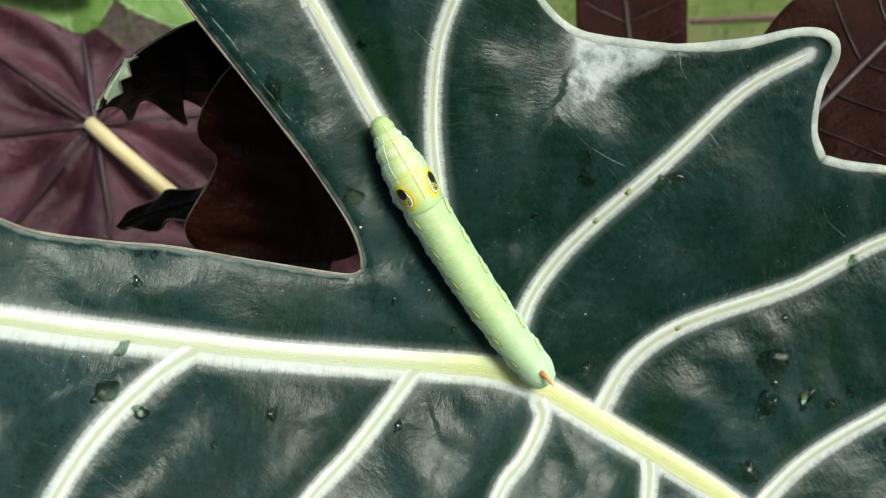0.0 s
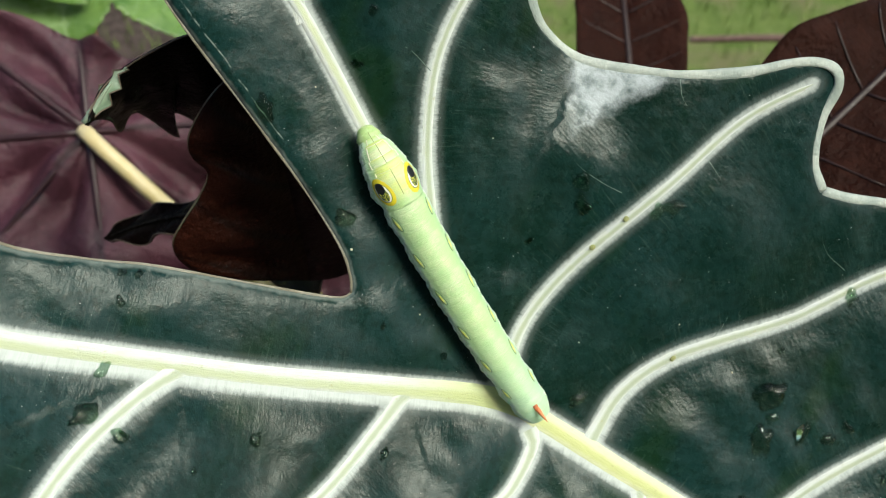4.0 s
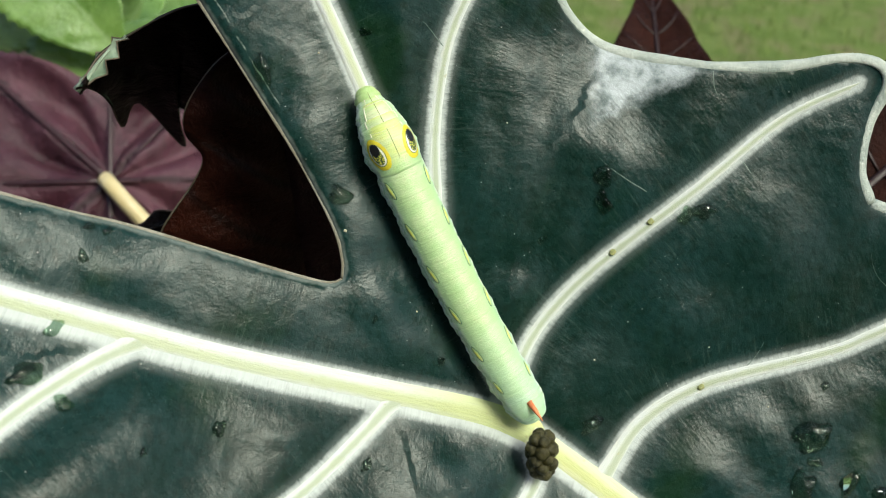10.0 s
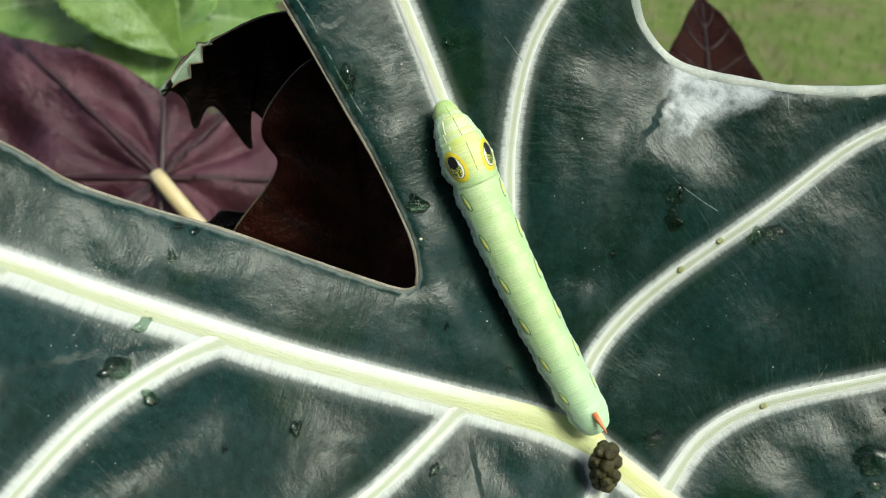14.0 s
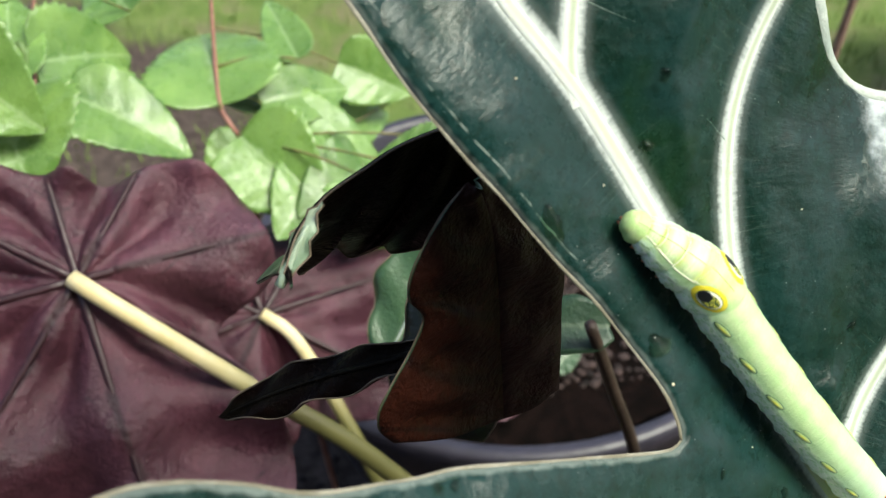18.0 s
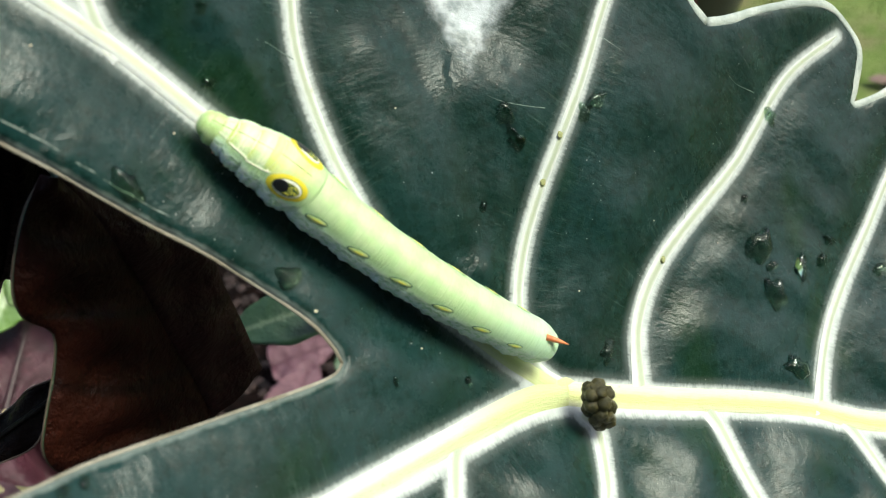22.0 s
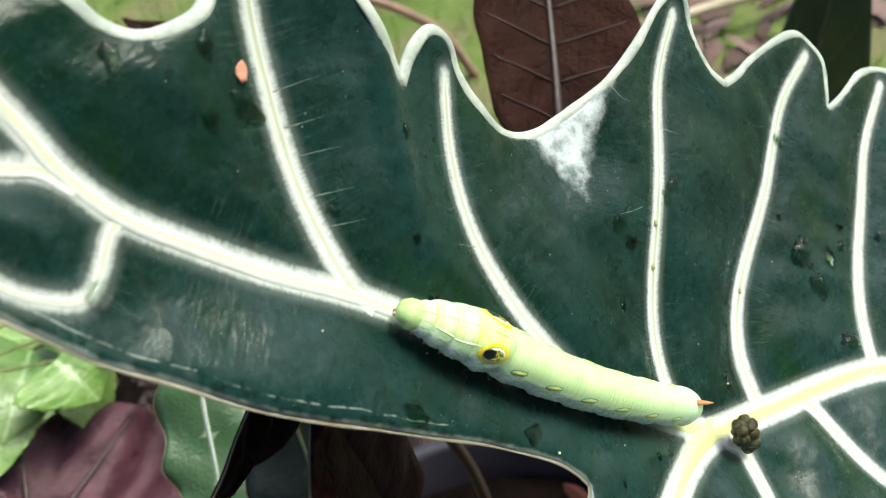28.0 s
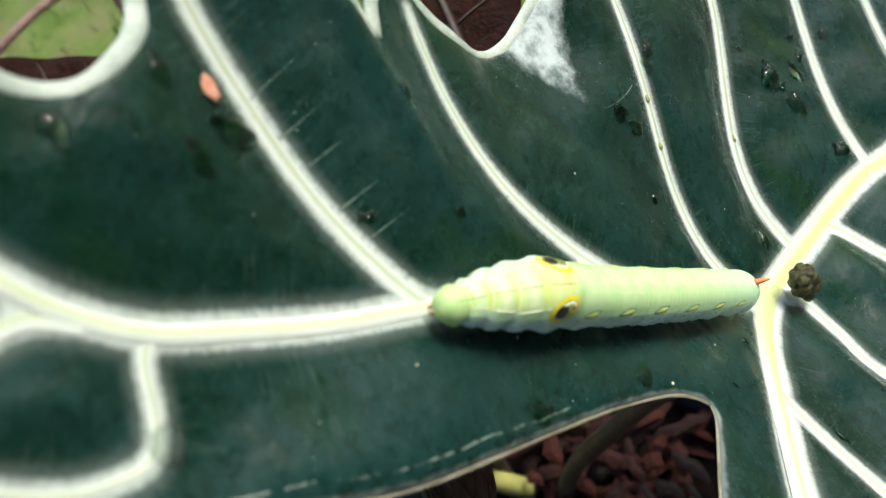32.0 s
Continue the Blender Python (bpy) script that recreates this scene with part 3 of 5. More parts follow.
def build_leaf():
    from mathutils.geometry import delaunay_2d_cdt

    rng = np.random.default_rng(4)
    lo, hi = OUTLINE.min(0), OUTLINE.max(0)
    pts = []
    step = 1.35
    for j, v in enumerate(np.arange(lo[1], hi[1], step * 0.866)):
        us = np.arange(lo[0] + (j % 2) * step / 2, hi[0], step * (1 if v > -40 else 2))
        pts.append(np.column_stack([us, np.full(len(us), v)]))
    pts = np.vstack(pts) + rng.uniform(-0.25, 0.25, (sum(map(len, pts)), 2))
    # inside test by crossings, far from the rim
    a, b = RING[:-1], RING[1:]
    inside = np.zeros(len(pts), bool)
    for (x0, y0), (x1, y1) in zip(a, b):
        if y0 != y1:
            c = (pts[:, 1] > min(y0, y1)) & (pts[:, 1] <= max(y0, y1))
            inside ^= c & (pts[:, 0] < x0 + (pts[:, 1] - y0) * (x1 - x0) / (y1 - y0))
    pts = pts[inside]
    pts = pts[to_lines(pts, RING)[0] > 0.6]
    n = len(OUTLINE)
    allp = np.vstack([OUTLINE, pts])
    v, e, f, *_ = delaunay_2d_cdt([Vector(p) for p in allp], [(i, (i + 1) % n) for i in range(n)], [], 1, 1e-4)
    q = np.array([(p.x, p.y) for p in v])
    gap, run, mid, apart = rib_fields(q)
    edge = to_lines(q, RING)[0]
    z = blade_height(q, mid, edge)
    leaf = new("alocasia_leaf")
    leaf.matrix_world = LEAF
    tagged(leaf, "large dark velvet-green arrow-shaped leaf with broad white veins", "leaf")
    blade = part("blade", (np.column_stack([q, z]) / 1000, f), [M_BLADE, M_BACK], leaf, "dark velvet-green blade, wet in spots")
    floats(blade, "vein_gap", np.maximum(gap, 0))
    floats(blade, "vein_run", run)
    floats(blade, "vein_own", np.clip((apart - 2.0) / 5.0, 0, 1))
    floats(blade, "edge_gap", edge)
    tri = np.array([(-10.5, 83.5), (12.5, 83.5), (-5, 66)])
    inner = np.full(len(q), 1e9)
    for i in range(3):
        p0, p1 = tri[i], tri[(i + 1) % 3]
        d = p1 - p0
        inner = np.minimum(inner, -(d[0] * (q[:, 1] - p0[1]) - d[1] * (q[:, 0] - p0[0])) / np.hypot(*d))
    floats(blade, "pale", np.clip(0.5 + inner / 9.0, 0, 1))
    worn = np.zeros(len(q))
    for u, v, r, k in WORN:
        worn = np.maximum(worn, k * np.exp(-((q[:, 0] - u) ** 2 + (q[:, 1] - v) ** 2) / (2 * (0.75 * r) ** 2)))
    floats(blade, "worn", worn)
    floats(blade, "rim_line", ((to_lines(q, EDGE_LINES[0])[0] < 8) & (q[:, 0] < -66)).astype(float))
    mod = blade.modifiers.new("thickness", "SOLIDIFY")
    mod.thickness, mod.offset, mod.material_offset = 0.0006, -1.0, 1
    # ribs
    for name, (w0, w1, rise, _) in RIBS.items():
        line = RIB_LINES[name]
        t = np.gradient(line, axis=0)
        t /= np.linalg.norm(t, axis=1)[:, None]
        side = np.column_stack([-t[:, 1], t[:, 0]])
        f01 = np.linspace(0, 1, len(line))
        half = 0.5 * (w0 + (w1 - w0) * f01) * np.clip((1 - f01) * len(line) / 3 + 0.15, 0, 1)
        half = half * (1 + (0.0 if name in ("midrib", "lobe_rib_left", "lobe_rib_up") else 0.55) * np.exp(-f01 * len(line) / 3.0))
        ks = np.array([-1.05, -0.9, -0.6, -0.25, 0.0, 0.25, 0.6, 0.9, 1.05])
        prof = np.array([-0.35, 0.22, 0.74, 0.98, 0.93, 0.98, 0.74, 0.22, -0.35])
        base = blade_height(line)
        verts, acr, rn = [], [], []
        for i in range(len(line)):
            for k, p in zip(ks, prof):
                xy = line[i] + k * half[i] * side[i]
                verts.append((xy[0], xy[1], base[i] + 0.62 * rise * (0.45 + 0.55 * half[i] * 2 / w0) * p))
                acr.append(k)
                rn.append(i * 1.5)
        m = len(ks)
        faces = [(i * m + k, i * m + k + 1, (i + 1) * m + k + 1, (i + 1) * m + k) for i in range(len(line) - 1) for k in range(m - 1)]
        big = name in ("midrib", "lobe_rib_left", "lobe_rib_up")
        kind = "midrib" if name == "midrib" else "lobe_rib" if big else "vein"
        ob = part(kind, (np.array(verts) / 1000, faces), M_MIDRIB if name == "midrib" else M_LOBE_RIB if big else M_RIB, leaf, "raised cream rib" if big else "")
        floats(ob, "across", acr)
        floats(ob, "vein_run", rn)
    # fine cross veins
    for course in VEINLETS:
        line = spline(course, 1.5)
        part("veinlet", tube(in_leaf(line, -0.06), np.linspace(0.00015, 0.00006, len(line)), 6, 0.6), M_VEINLET, leaf)
    # swollen joint where the stalk meets the three ribs
    bm = bmesh.new()
    bmesh.ops.create_uvsphere(bm, u_segments=24, v_segments=14, radius=1.0)
    j = in_leaf([JOINT])[0]
    bmesh.ops.transform(bm, matrix=Matrix.Translation(j + np.array((0, 0, -0.0003))) @ Matrix.Diagonal((0.0048, 0.0036, 0.0008, 1)), verts=bm.verts)
    ob = part("rib_joint", bm, M_MIDRIB, leaf, "yellow-green knot of the ribs")
    floats(ob, "across", [0.0] * len(ob.data.vertices))
    floats(ob, "vein_run", [0.0] * len(ob.data.vertices))
    # margins
    for i, e in enumerate(EDGE_LINES):
        p = in_leaf(e, -0.15)
        rad = {0: 0.00042, 1: 0.00120, 2: 0.00115, 3: 0.00110, 4: 0.0006, 5: 0.00042}[i]
        wob = rad * (1 + 0.14 * np.sin(np.arange(len(e)) * 0.31) + 0.03 * np.sin(np.arange(len(e)) * 1.3))
        part("margin", tube(p, wob, 12, 0.42), M_RIM_DRY if i in (0, 5) else M_RIM, leaf, "thin dry margin" if i in (0, 5) else "thick pale rolled margin")
    # stalk from the knot down to the pot
    inv = LEAF.inverted()
    foot = [inv @ Vector(p) for p in ((0.0190, 0.1490, 0.5300), (0.0424, 0.1715, 0.4438), (0.0545, 0.2007, 0.3554), (0.0607, 0.2275, 0.2768), (0.062, 0.245, 0.20))]
    line = spline([tuple(j - np.array((0, 0, 0.001))), tuple(j + np.array((0.000, 0.001, -0.014))), *[tuple(p) for p in foot]], 0.006)
    part("leaf_stalk", tube(line, np.linspace(0.0032, 0.0055, len(line)), 10), M_STALK, leaf, "brown-green leaf stalk")
    return leaf


M_VEINLET = simple("faint_cross_vein", (0.09, 0.14, 0.11), (0.16, 0.22, 0.18), 200, 0.6, 0.2, 0.0003)
M_STALK = simple("brown_green_stalk", (0.050, 0.036, 0.018), (0.095, 0.070, 0.035), 60, 0.45, 0.2)
build_leaf()


# ---- the caterpillar ----
M_YELLOW = simple("eyespot_yellow", (0.72, 0.60, 0.02), (0.80, 0.68, 0.04), 900, 0.5, 0.1, 0.0002)
M_WHITE = simple("eyespot_white", (0.80, 0.82, 0.72), (0.84, 0.86, 0.78), 900, 0.5, 0.1, 0.0002)
M_STIPPLE = stipple_material()
M_BLACK = simple("eyespot_black", (0.006, 0.007, 0.008), (0.012, 0.014, 0.016), 900, 0.35, 0.1, 0.0002)
M_OVAL = simple("side_mark_yellow", (0.56, 0.72, 0.24), (0.64, 0.76, 0.30), 900, 0.5, 0.1, 0.0002)
M_OVAL_RIM = simple("side_mark_rim", (0.08, 0.21, 0.10), (0.12, 0.27, 0.14), 900, 0.5, 0.1, 0.0002)
M_LINE = simple("cream_line", (0.84, 0.86, 0.62), (0.88, 0.89, 0.70), 900, 0.5, 0.1, 0.0002)
M_DARK_LINE = simple("dark_back_line", (0.16, 0.22, 0.06), (0.24, 0.30, 0.09), 900, 0.5, 0.1, 0.0002)
M_OVAL_CORE = simple("side_mark_streak", (0.80, 0.80, 0.10), (0.84, 0.84, 0.18), 900, 0.5, 0.1, 0.0002)
M_FOLD = simple("pale_fold", (0.60, 0.70, 0.32), (0.66, 0.74, 0.40), 900, 0.5, 0.1, 0.0002)
M_HORN = simple("orange_horn", (0.75, 0.20, 0.07), (0.82, 0.30, 0.12), 900, 0.45, 0.1, 0.0002)
M_LEG = simple("red_leg", (0.55, 0.14, 0.06), (0.62, 0.22, 0.10), 900, 0.4, 0.1, 0.0002)
M_HEAD = simple("head_green", (0.44, 0.64, 0.24), (0.54, 0.72, 0.32), 700, 0.4, 0.25, 0.0003, 5.0, 0.5, 0.2)
LENGTH = 87.0  # mm at full stretch
SEGMENTS = [  # name, from, to (share of the length), radius front, middle, back (mm)
    ("head", 0.018, 0.046, 2.30, 2.60, 2.50),
    ("thorax_segment", 0.046, 0.078, 2.65, 3.05, 3.10),
    ("thorax_segment", 0.078, 0.126, 3.40, 3.95, 3.95),
    ("thorax_segment", 0.126, 0.180, 4.10, 4.60, 4.65),
    ("eye_segment", 0.180, 0.272, 4.75, 5.10, 4.85),
    ("body_segment", 0.272, 0.384, 4.82, 4.76, 4.68),
    ("body_segment", 0.384, 0.500, 4.68, 4.68, 4.64),
    ("body_segment", 0.500, 0.620, 4.64, 4.64, 4.58),
    ("body_segment", 0.620, 0.738, 4.58, 4.55, 4.50),
    ("body_segment", 0.738, 0.848, 4.50, 4.44, 4.35),
    ("body_segment", 0.848, 0.940, 4.35, 4.28, 4.15),
    ("tail_segment", 0.940, 1.000, 4.10, 3.95, 3.20),
]


def radius_at(s):
    xs, rs = [], []
    for _, a, b, r0, r1, r2 in SEGMENTS:
        xs += [a + 0.15 * (b - a), 0.5 * (a + b), b - 0.15 * (b - a)]
        rs += [r0, r1, r2]
    return float(np.interp(s, xs, rs))


def skin_point(seg, x, ang):
    """A point on a segment: x from -1 (back) to 1 (front), ang from the back's middle, in degrees."""
    half, r0, r1, r2, valley = seg
    xc = min(max(x, -1.0), 1.0)
    # a soft curve through back, middle and front, a valley at each end, fine folds between
    r = r1 + 0.5 * (r0 - r2) * xc + (0.5 * (r0 + r2) - r1) * xc * xc
    r *= 1 - valley * math.exp(-(((1 - abs(xc)) / 0.16) ** 2)) - 0.0045 * abs(math.sin(3.5 * math.pi * xc))
    ang = (ang + 180) % 360 - 180
    low = math.exp(-(((abs(ang) - 104) / 24.0) ** 2))
    r *= 1 + low * (0.045 + 0.060 * math.cos(math.pi * xc * 0.9) + 0.048 * math.sin(9 * xc + r1 * 9 + (ang > 0)) * math.cos(4 * xc))
    a = radians(ang)
    z = math.cos(a) * r * 0.96
    return np.array((x * half, math.sin(a) * r, max(z, -0.80 * r)))


def segment_mesh(seg, front_cap, back_cap):
    """A rounded ring of the body with soft folds and a lumpy side seam."""
    sides = 72
    rows, marks = [], []

    def ring(x, k):
        rows.append([skin_point(seg, x, 360.0 * i / sides) * (1, k, k) for i in range(sides)])
        marks.extend((x, 360.0 * i / sides) for i in range(sides))

    def cap(sign, rounded):
        if rounded:
            return [(sign * (1 + (1.25 if sign > 0 else 0.6) * math.sin(a)), math.cos(a)) for a in np.linspace(0.12, 1.5, 10)]
        if seg[4] > 0.03:
            return [(sign * 1.04, 0.98), (sign * 1.10, 0.94), (sign * 1.18, 0.87), (sign * 1.26, 0.72)]
        return [(sign * 1.06, 0.992), (sign * 1.14, 0.978), (sign * 1.22, 0.94), (sign * 1.32, 0.80)]

    for x, k in cap(-1, back_cap)[::-1]:
        ring(x, k)
    for x in np.linspace(-1, 1, 29):
        ring(x, 1.0)
    for x, k in cap(1, front_cap):
        ring(x, k)
    verts = [p for r in rows for p in r]
    faces = [(i * sides + k, (i + 1) * sides + k, (i + 1) * sides + (k + 1) % sides, i * sides + (k + 1) % sides) for i in range(len(rows) - 1) for k in range(sides)]
    faces.append(tuple(range(sides)))
    faces.append(tuple(range((len(rows) - 1) * sides, len(rows) * sides))[::-1])
    return np.array(verts) / 1000, faces, marks


def decal(seg, cx, cang, rx, ra, lift, rings=4, sides=40, turn=0.0):
    """A thin raised oval that follows a segment's skin; rx and the centre in shares of the half length, ra in degrees."""
    verts = [skin_point(seg, cx, cang)]
    c, s = math.cos(turn), math.sin(turn)
    for j in range(1, rings + 1):
        for i in range(sides):
            a = 2 * math.pi * i / sides
            dx, da = rx * j / rings * math.cos(a), ra * j / rings * math.sin(a)
            k = seg[2] * radians(1.0) / seg[0]
            verts.append(skin_point(seg, cx + c * dx - s * da * k, cang + s * dx / k + c * da))
    out = []
    for n, p in enumerate(verts):
        nrm = np.array((0.0, p[1], p[2]))
        nrm /= np.linalg.norm(nrm)
        edge = n > (rings - 1) * sides
        out.append(p + nrm * (lift if not edge else -0.05))
    faces = [(0, 1 + i, 1 + (i + 1) % sides) for i in range(sides)]
    for j in range(rings - 1):
        o, q = 1 + j * sides, 1 + (j + 1) * sides
        faces += [(o + i, q + i, q + (i + 1) % sides, o + (i + 1) % sides) for i in range(sides)]
    return np.array(out) / 1000, faces


def skin_line(seg, x0, x1, a0, a1, rad, bow=0.0):
    """A thin ridge on the skin from (x0, a0) to (x1, a1), bowed along the body."""
    pts = []
    for f in np.linspace(0, 1, 20):
        p = skin_point(seg, x0 + (x1 - x0) * f + bow * 4 * f * (1 - f), a0 + (a1 - a0) * f)
        pts.append(p * (1, 1 - 0.35 * rad / 5, 1 - 0.35 * rad / 5))
    return tube(np.array(pts) / 1000, rad / 1000 * np.r_[0.3, 0.7, np.ones(16), 0.7, 0.3], 8)


def build_caterpillar():
    worm = new("caterpillar")
    worm.matrix_world = LEAF
    tagged(worm, "plump pale green caterpillar with two yellow eyespots and orange tail horn", "caterpillar")
    pieces = []
    for n, (name, a, b, r0, r1, r2) in enumerate(SEGMENTS):
        half = 0.5 * (b - a) * LENGTH
        seg = (half, r0, r1, r2, (0.035, 0.07, 0.055, 0.04, 0.010)[n] if n < 5 else 0.009)
        v, f, marks = segment_mesh(seg, name == "head", name == "tail_segment")
        ob = part(name, (v, f), M_HEAD if name == "head" else M_SKIN, worm)
        pieces.append((ob, 0.5 * (a + b)))
        satin, gold, mint = [], [], []
        for x, g in marks:
            g = abs((g + 180) % 360 - 180)
            fore = 1.0 if name == "thorax_segment" else max(0.0, min(1.0, (x + 0.2) / 0.8)) if name == "eye_segment" else 0.0
            mid = math.exp(-((x / 0.62) ** 4))
            fore = 0.0 if name == "tail_segment" else fore
            mint.append(max(0.0, min(1.0, (n - 8.0 - 0.5 * x) / 3.0)))
            satin.append(fore * mid * max(0.0, min(1.0, (44 - g) / 12)) * (0.5 if n == 1 else 1.0))
            gold.append(fore * (1 - mid) * 0.7 * max(0.0, min(1.0, (46 - g) / 10)) + (math.exp(-(((x + 0.1) / 0.5) ** 2)) * 0.75 * max(0.0, min(1.0, (40 - g) / 20)) if name == "eye_segment" else 0.0))
        floats(ob, "satin", satin)
        floats(ob, "gold", gold)
        floats(ob, "mint", mint)
        if name == "head":
            ob["label"] = "small rounded green head"
            for s in (-1, 1):
                part("mouthpart", tube(np.array([(half * 1.5, s * 0.5, -1.6), (half * 1.8, s * 0.4, -2.0), (half * 1.8, s * 0.2, -2.2)]) / 1000, [0.0003, 0.00022, 0.0001], 7), M_LEG, ob, "brown mouthpart")
            part("face_seam", skin_line(seg, -0.9, 1.0, 0, 0, 0.06), M_DARK_LINE, ob, "faint dark seam")
        if name == "thorax_segment":
            for s in (-1, 1):
                z = -0.8 * r1
                part("leg", tube(np.array([(0, s * r1 * 0.50, z + 0.6), (0.2, s * r1 * 0.70, z - 0.1), (0.5, s * r1 * 0.76, z - 0.5)]) / 1000, [0.0006, 0.0004, 0.00010], 7), M_LEG, ob, "tiny red leg")
        if name in ("thorax_segment", "eye_segment"):
            back, a0, a1, w = {1: (-1.0, 33, 24, 0.10), 2: (-0.95, 45, 36, 0.16), 3: (-1.0, 41, 47, 0.15), 4: (0.80, 42, 42, 0.14)}[n]
            for s in (-1, 1):
                part("side_line", skin_line(seg, back, 1.0, s * a0, s * a1, w, 0.0), M_LINE, ob, "raised cream line")
            part("back_line", skin_line(seg, -1.0 if n < 4 else -0.62, 1.0, 0, 0, 0.075), M_DARK_LINE, ob, "thin dark line")
            if n >= 2:
                part("cross_line", skin_line(seg, 0.98, 0.98, -a1, a1, 0.10 if n < 4 else 0.07, -0.10), M_LINE if n < 4 else M_FOLD, ob, "cream line across the back")
        if name == "eye_segment":
            for s in (-1, 1):
                for label, cx, ca, rx, ra, lift, mat, piece in (
                    ("yellow ring of the eyespot", -0.06, 44, 0.92, 25.6, 0.10, M_YELLOW, "eyespot_ring"),
                    ("thin dark ring", -0.06, 44.5, 0.74, 20.4, 0.14, M_DARK_LINE, "eyespot_line"),
                    ("white crescent", -0.06, 44.5, 0.70, 19.0, 0.17, M_WHITE, "eyespot_white"),
                    ("yellow stippled rear half of the eyespot", -0.10, 45, 0.58, 15.0, 0.19, M_STIPPLE, "eyespot_iris"),
                    ("black pupil", 0.20, 46.5, 0.38, 13.8, 0.22, M_BLACK, "eyespot_pupil"),
                ):
                    part(piece, decal(seg, cx, s * ca, rx, ra, lift, 5, 48, s * 0.30), mat, ob, label)
        if name == "body_segment":
            for s in (-1, 1):
                w = 0.0 if n < 10 else 1.0
                part("side_mark_rim", decal(seg, 0.12, s * 56, 0.50, 9.2 - w, 0.07, 3, 28, s * 0.22), M_OVAL_RIM, ob, "thin dark green rim of the oval mark")
                part("side_mark", decal(seg, 0.12, s * 56, 0.455, 7.8 - w, 0.11, 3, 28, s * 0.22), M_OVAL, ob, "yellow-green oval mark")
                part("side_streak", decal(seg, 0.10, s * 56, 0.26, 3.2, 0.15, 3, 16, s * 0.22), M_OVAL_CORE, ob, "bright yellow streak")
            if 6 <= n <= 9:
                for s in (-1, 1):
                    z = -0.8 * r1
                    part("proleg", tube(np.array([(0, s * 2.2, z + 1.6), (0, s * 2.8, z - 0.1), (0, s * 2.9, z - 0.7)]) / 1000, [0.0016, 0.0013, 0.0010], 10), M_SKIN, ob, "stubby clasping leg")
        if name == "tail_segment":
            part("horn", tube(np.array([(0.5 * half, 0, 3.8), (-0.2 * half, 0, 4.7), (-0.8 * half, 0, 5.3), (-1.15 * half, 0, 5.6)]) / 1000, [0.0006, 0.00048, 0.00025, 0.00005], 9), M_HORN, ob, "orange tail horn")
    return worm, pieces


WORM, PIECES = build_caterpillar()
# head tip, middle between the eyespots, tail end on the blade (mm), by seconds
CRAWL = [
    (0.0, -48.2, 52.4, -37.1, 40.1, 4.1, 3.7),
    (2.0, -49.1, 53.3, -39.5, 42.9, 4.7, 3.0),
    (4.0, -50.0, 54.0, -41.7, 45.2, 5.3, 2.4),
    (6.5, -50.6, 54.8, -42.5, 45.9, 3.5, 3.7),
    (9.0, -51.3, 55.5, -43.1, 46.7, 1.6, 5.9),
    (13.0, -50.9, 54.8, -43.4, 46.5, 1.4, 5.8),
    (16.0, -53.5, 54.9, -43.5, 46.3, 0.7, 6.3),
    (18.0, -59.5, 54.9, -44.1, 46.3, 0.1, 8.5),
    (20.0, -56.3, 58.7, -43.9, 48.0, -0.7, 11.2),
    (21.5, -57.5, 59.4, -47.0, 50.3, -1.8, 12.3),
    (23.0, -60.5, 63.4, -49.2, 51.8, -1.8, 12.2),
    (25.5, -63.3, 64.8, -50.6, 53.8, -4.8, 13.4),
    (28.0, -66.1, 70.0, -54.3, 57.4, -4.6, 12.9),
    (30.0, -73.6, 72.7, -58.1, 60.3, -3.6, 11.2),
    (32.0, -72.7, 75.9, -58.2, 62.4, -9.8, 14.0),
]


def worm_at(t):
    row = [np.interp(t, [r[0] for r in CRAWL], [r[k] for r in CRAWL]) for k in range(1, 7)]
    return np.array(row).reshape(3, 2)


def worm_point(t, s):
    """Middle of the body at the share s of its length, mm: a smooth bow through head, eyespots and tail."""
    h, e, tail = worm_at(t)
    d1, d2 = np.linalg.norm(h - e), np.linalg.norm(e - tail)
    k, ks = d1 / (d1 + d2), 0.223
    s = s * k / ks if s < ks else k + (s - ks) * (1 - k) / (1 - ks)
    l0 = (s - k) * (s - 1) / k
    l1 = s * (s - 1) / (k * (k - 1))
    l2 = s * (s - k) / (1 - k)
    p = l0 * h + l1 * e + l2 * tail
    # sideways bow of the hind body, mm
    bow = np.interp(t, [0, 14, 16, 18, 20, 23, 28, 32], [0, 0, 1.4, 3.2, 2.0, 1.4, 1.2, 0.8])
    d = (tail - e) / d2
    return p + bow * math.sin(math.pi * min(max((s - k) / (1 - k), 0.0), 1.0)) * np.array((d[1], -d[0]))


def worm_pose(t, s):
    q = np.array([worm_point(t, s + d) for d in (-0.02, 0.0, 0.02)])
    z = sheet(q) + 1.4 + np.array([0.80 * radius_at(min(max(s + d, 0.02), 0.98)) for d in (-0.02, 0.0, 0.02)])
    p = np.column_stack([q, z]) / 1000
    fwd = Vector(p[0] - p[2]).normalized()
    up = Vector((0, 0, 1))
    side = up.cross(fwd).normalized()
    up = fwd.cross(side)
    m = Matrix((fwd, side, up)).transposed().to_4x4()
    # the forebody twists over at the end
    twist = np.interp(t, [0, 30, 32], [0, 0, 9]) * min(max((0.55 - s) / 0.30, 0.0), 1.0)
    m = m @ Matrix.Rotation(radians(-twist), 4, "X")
    m.translation = Vector(p[1])
    return m


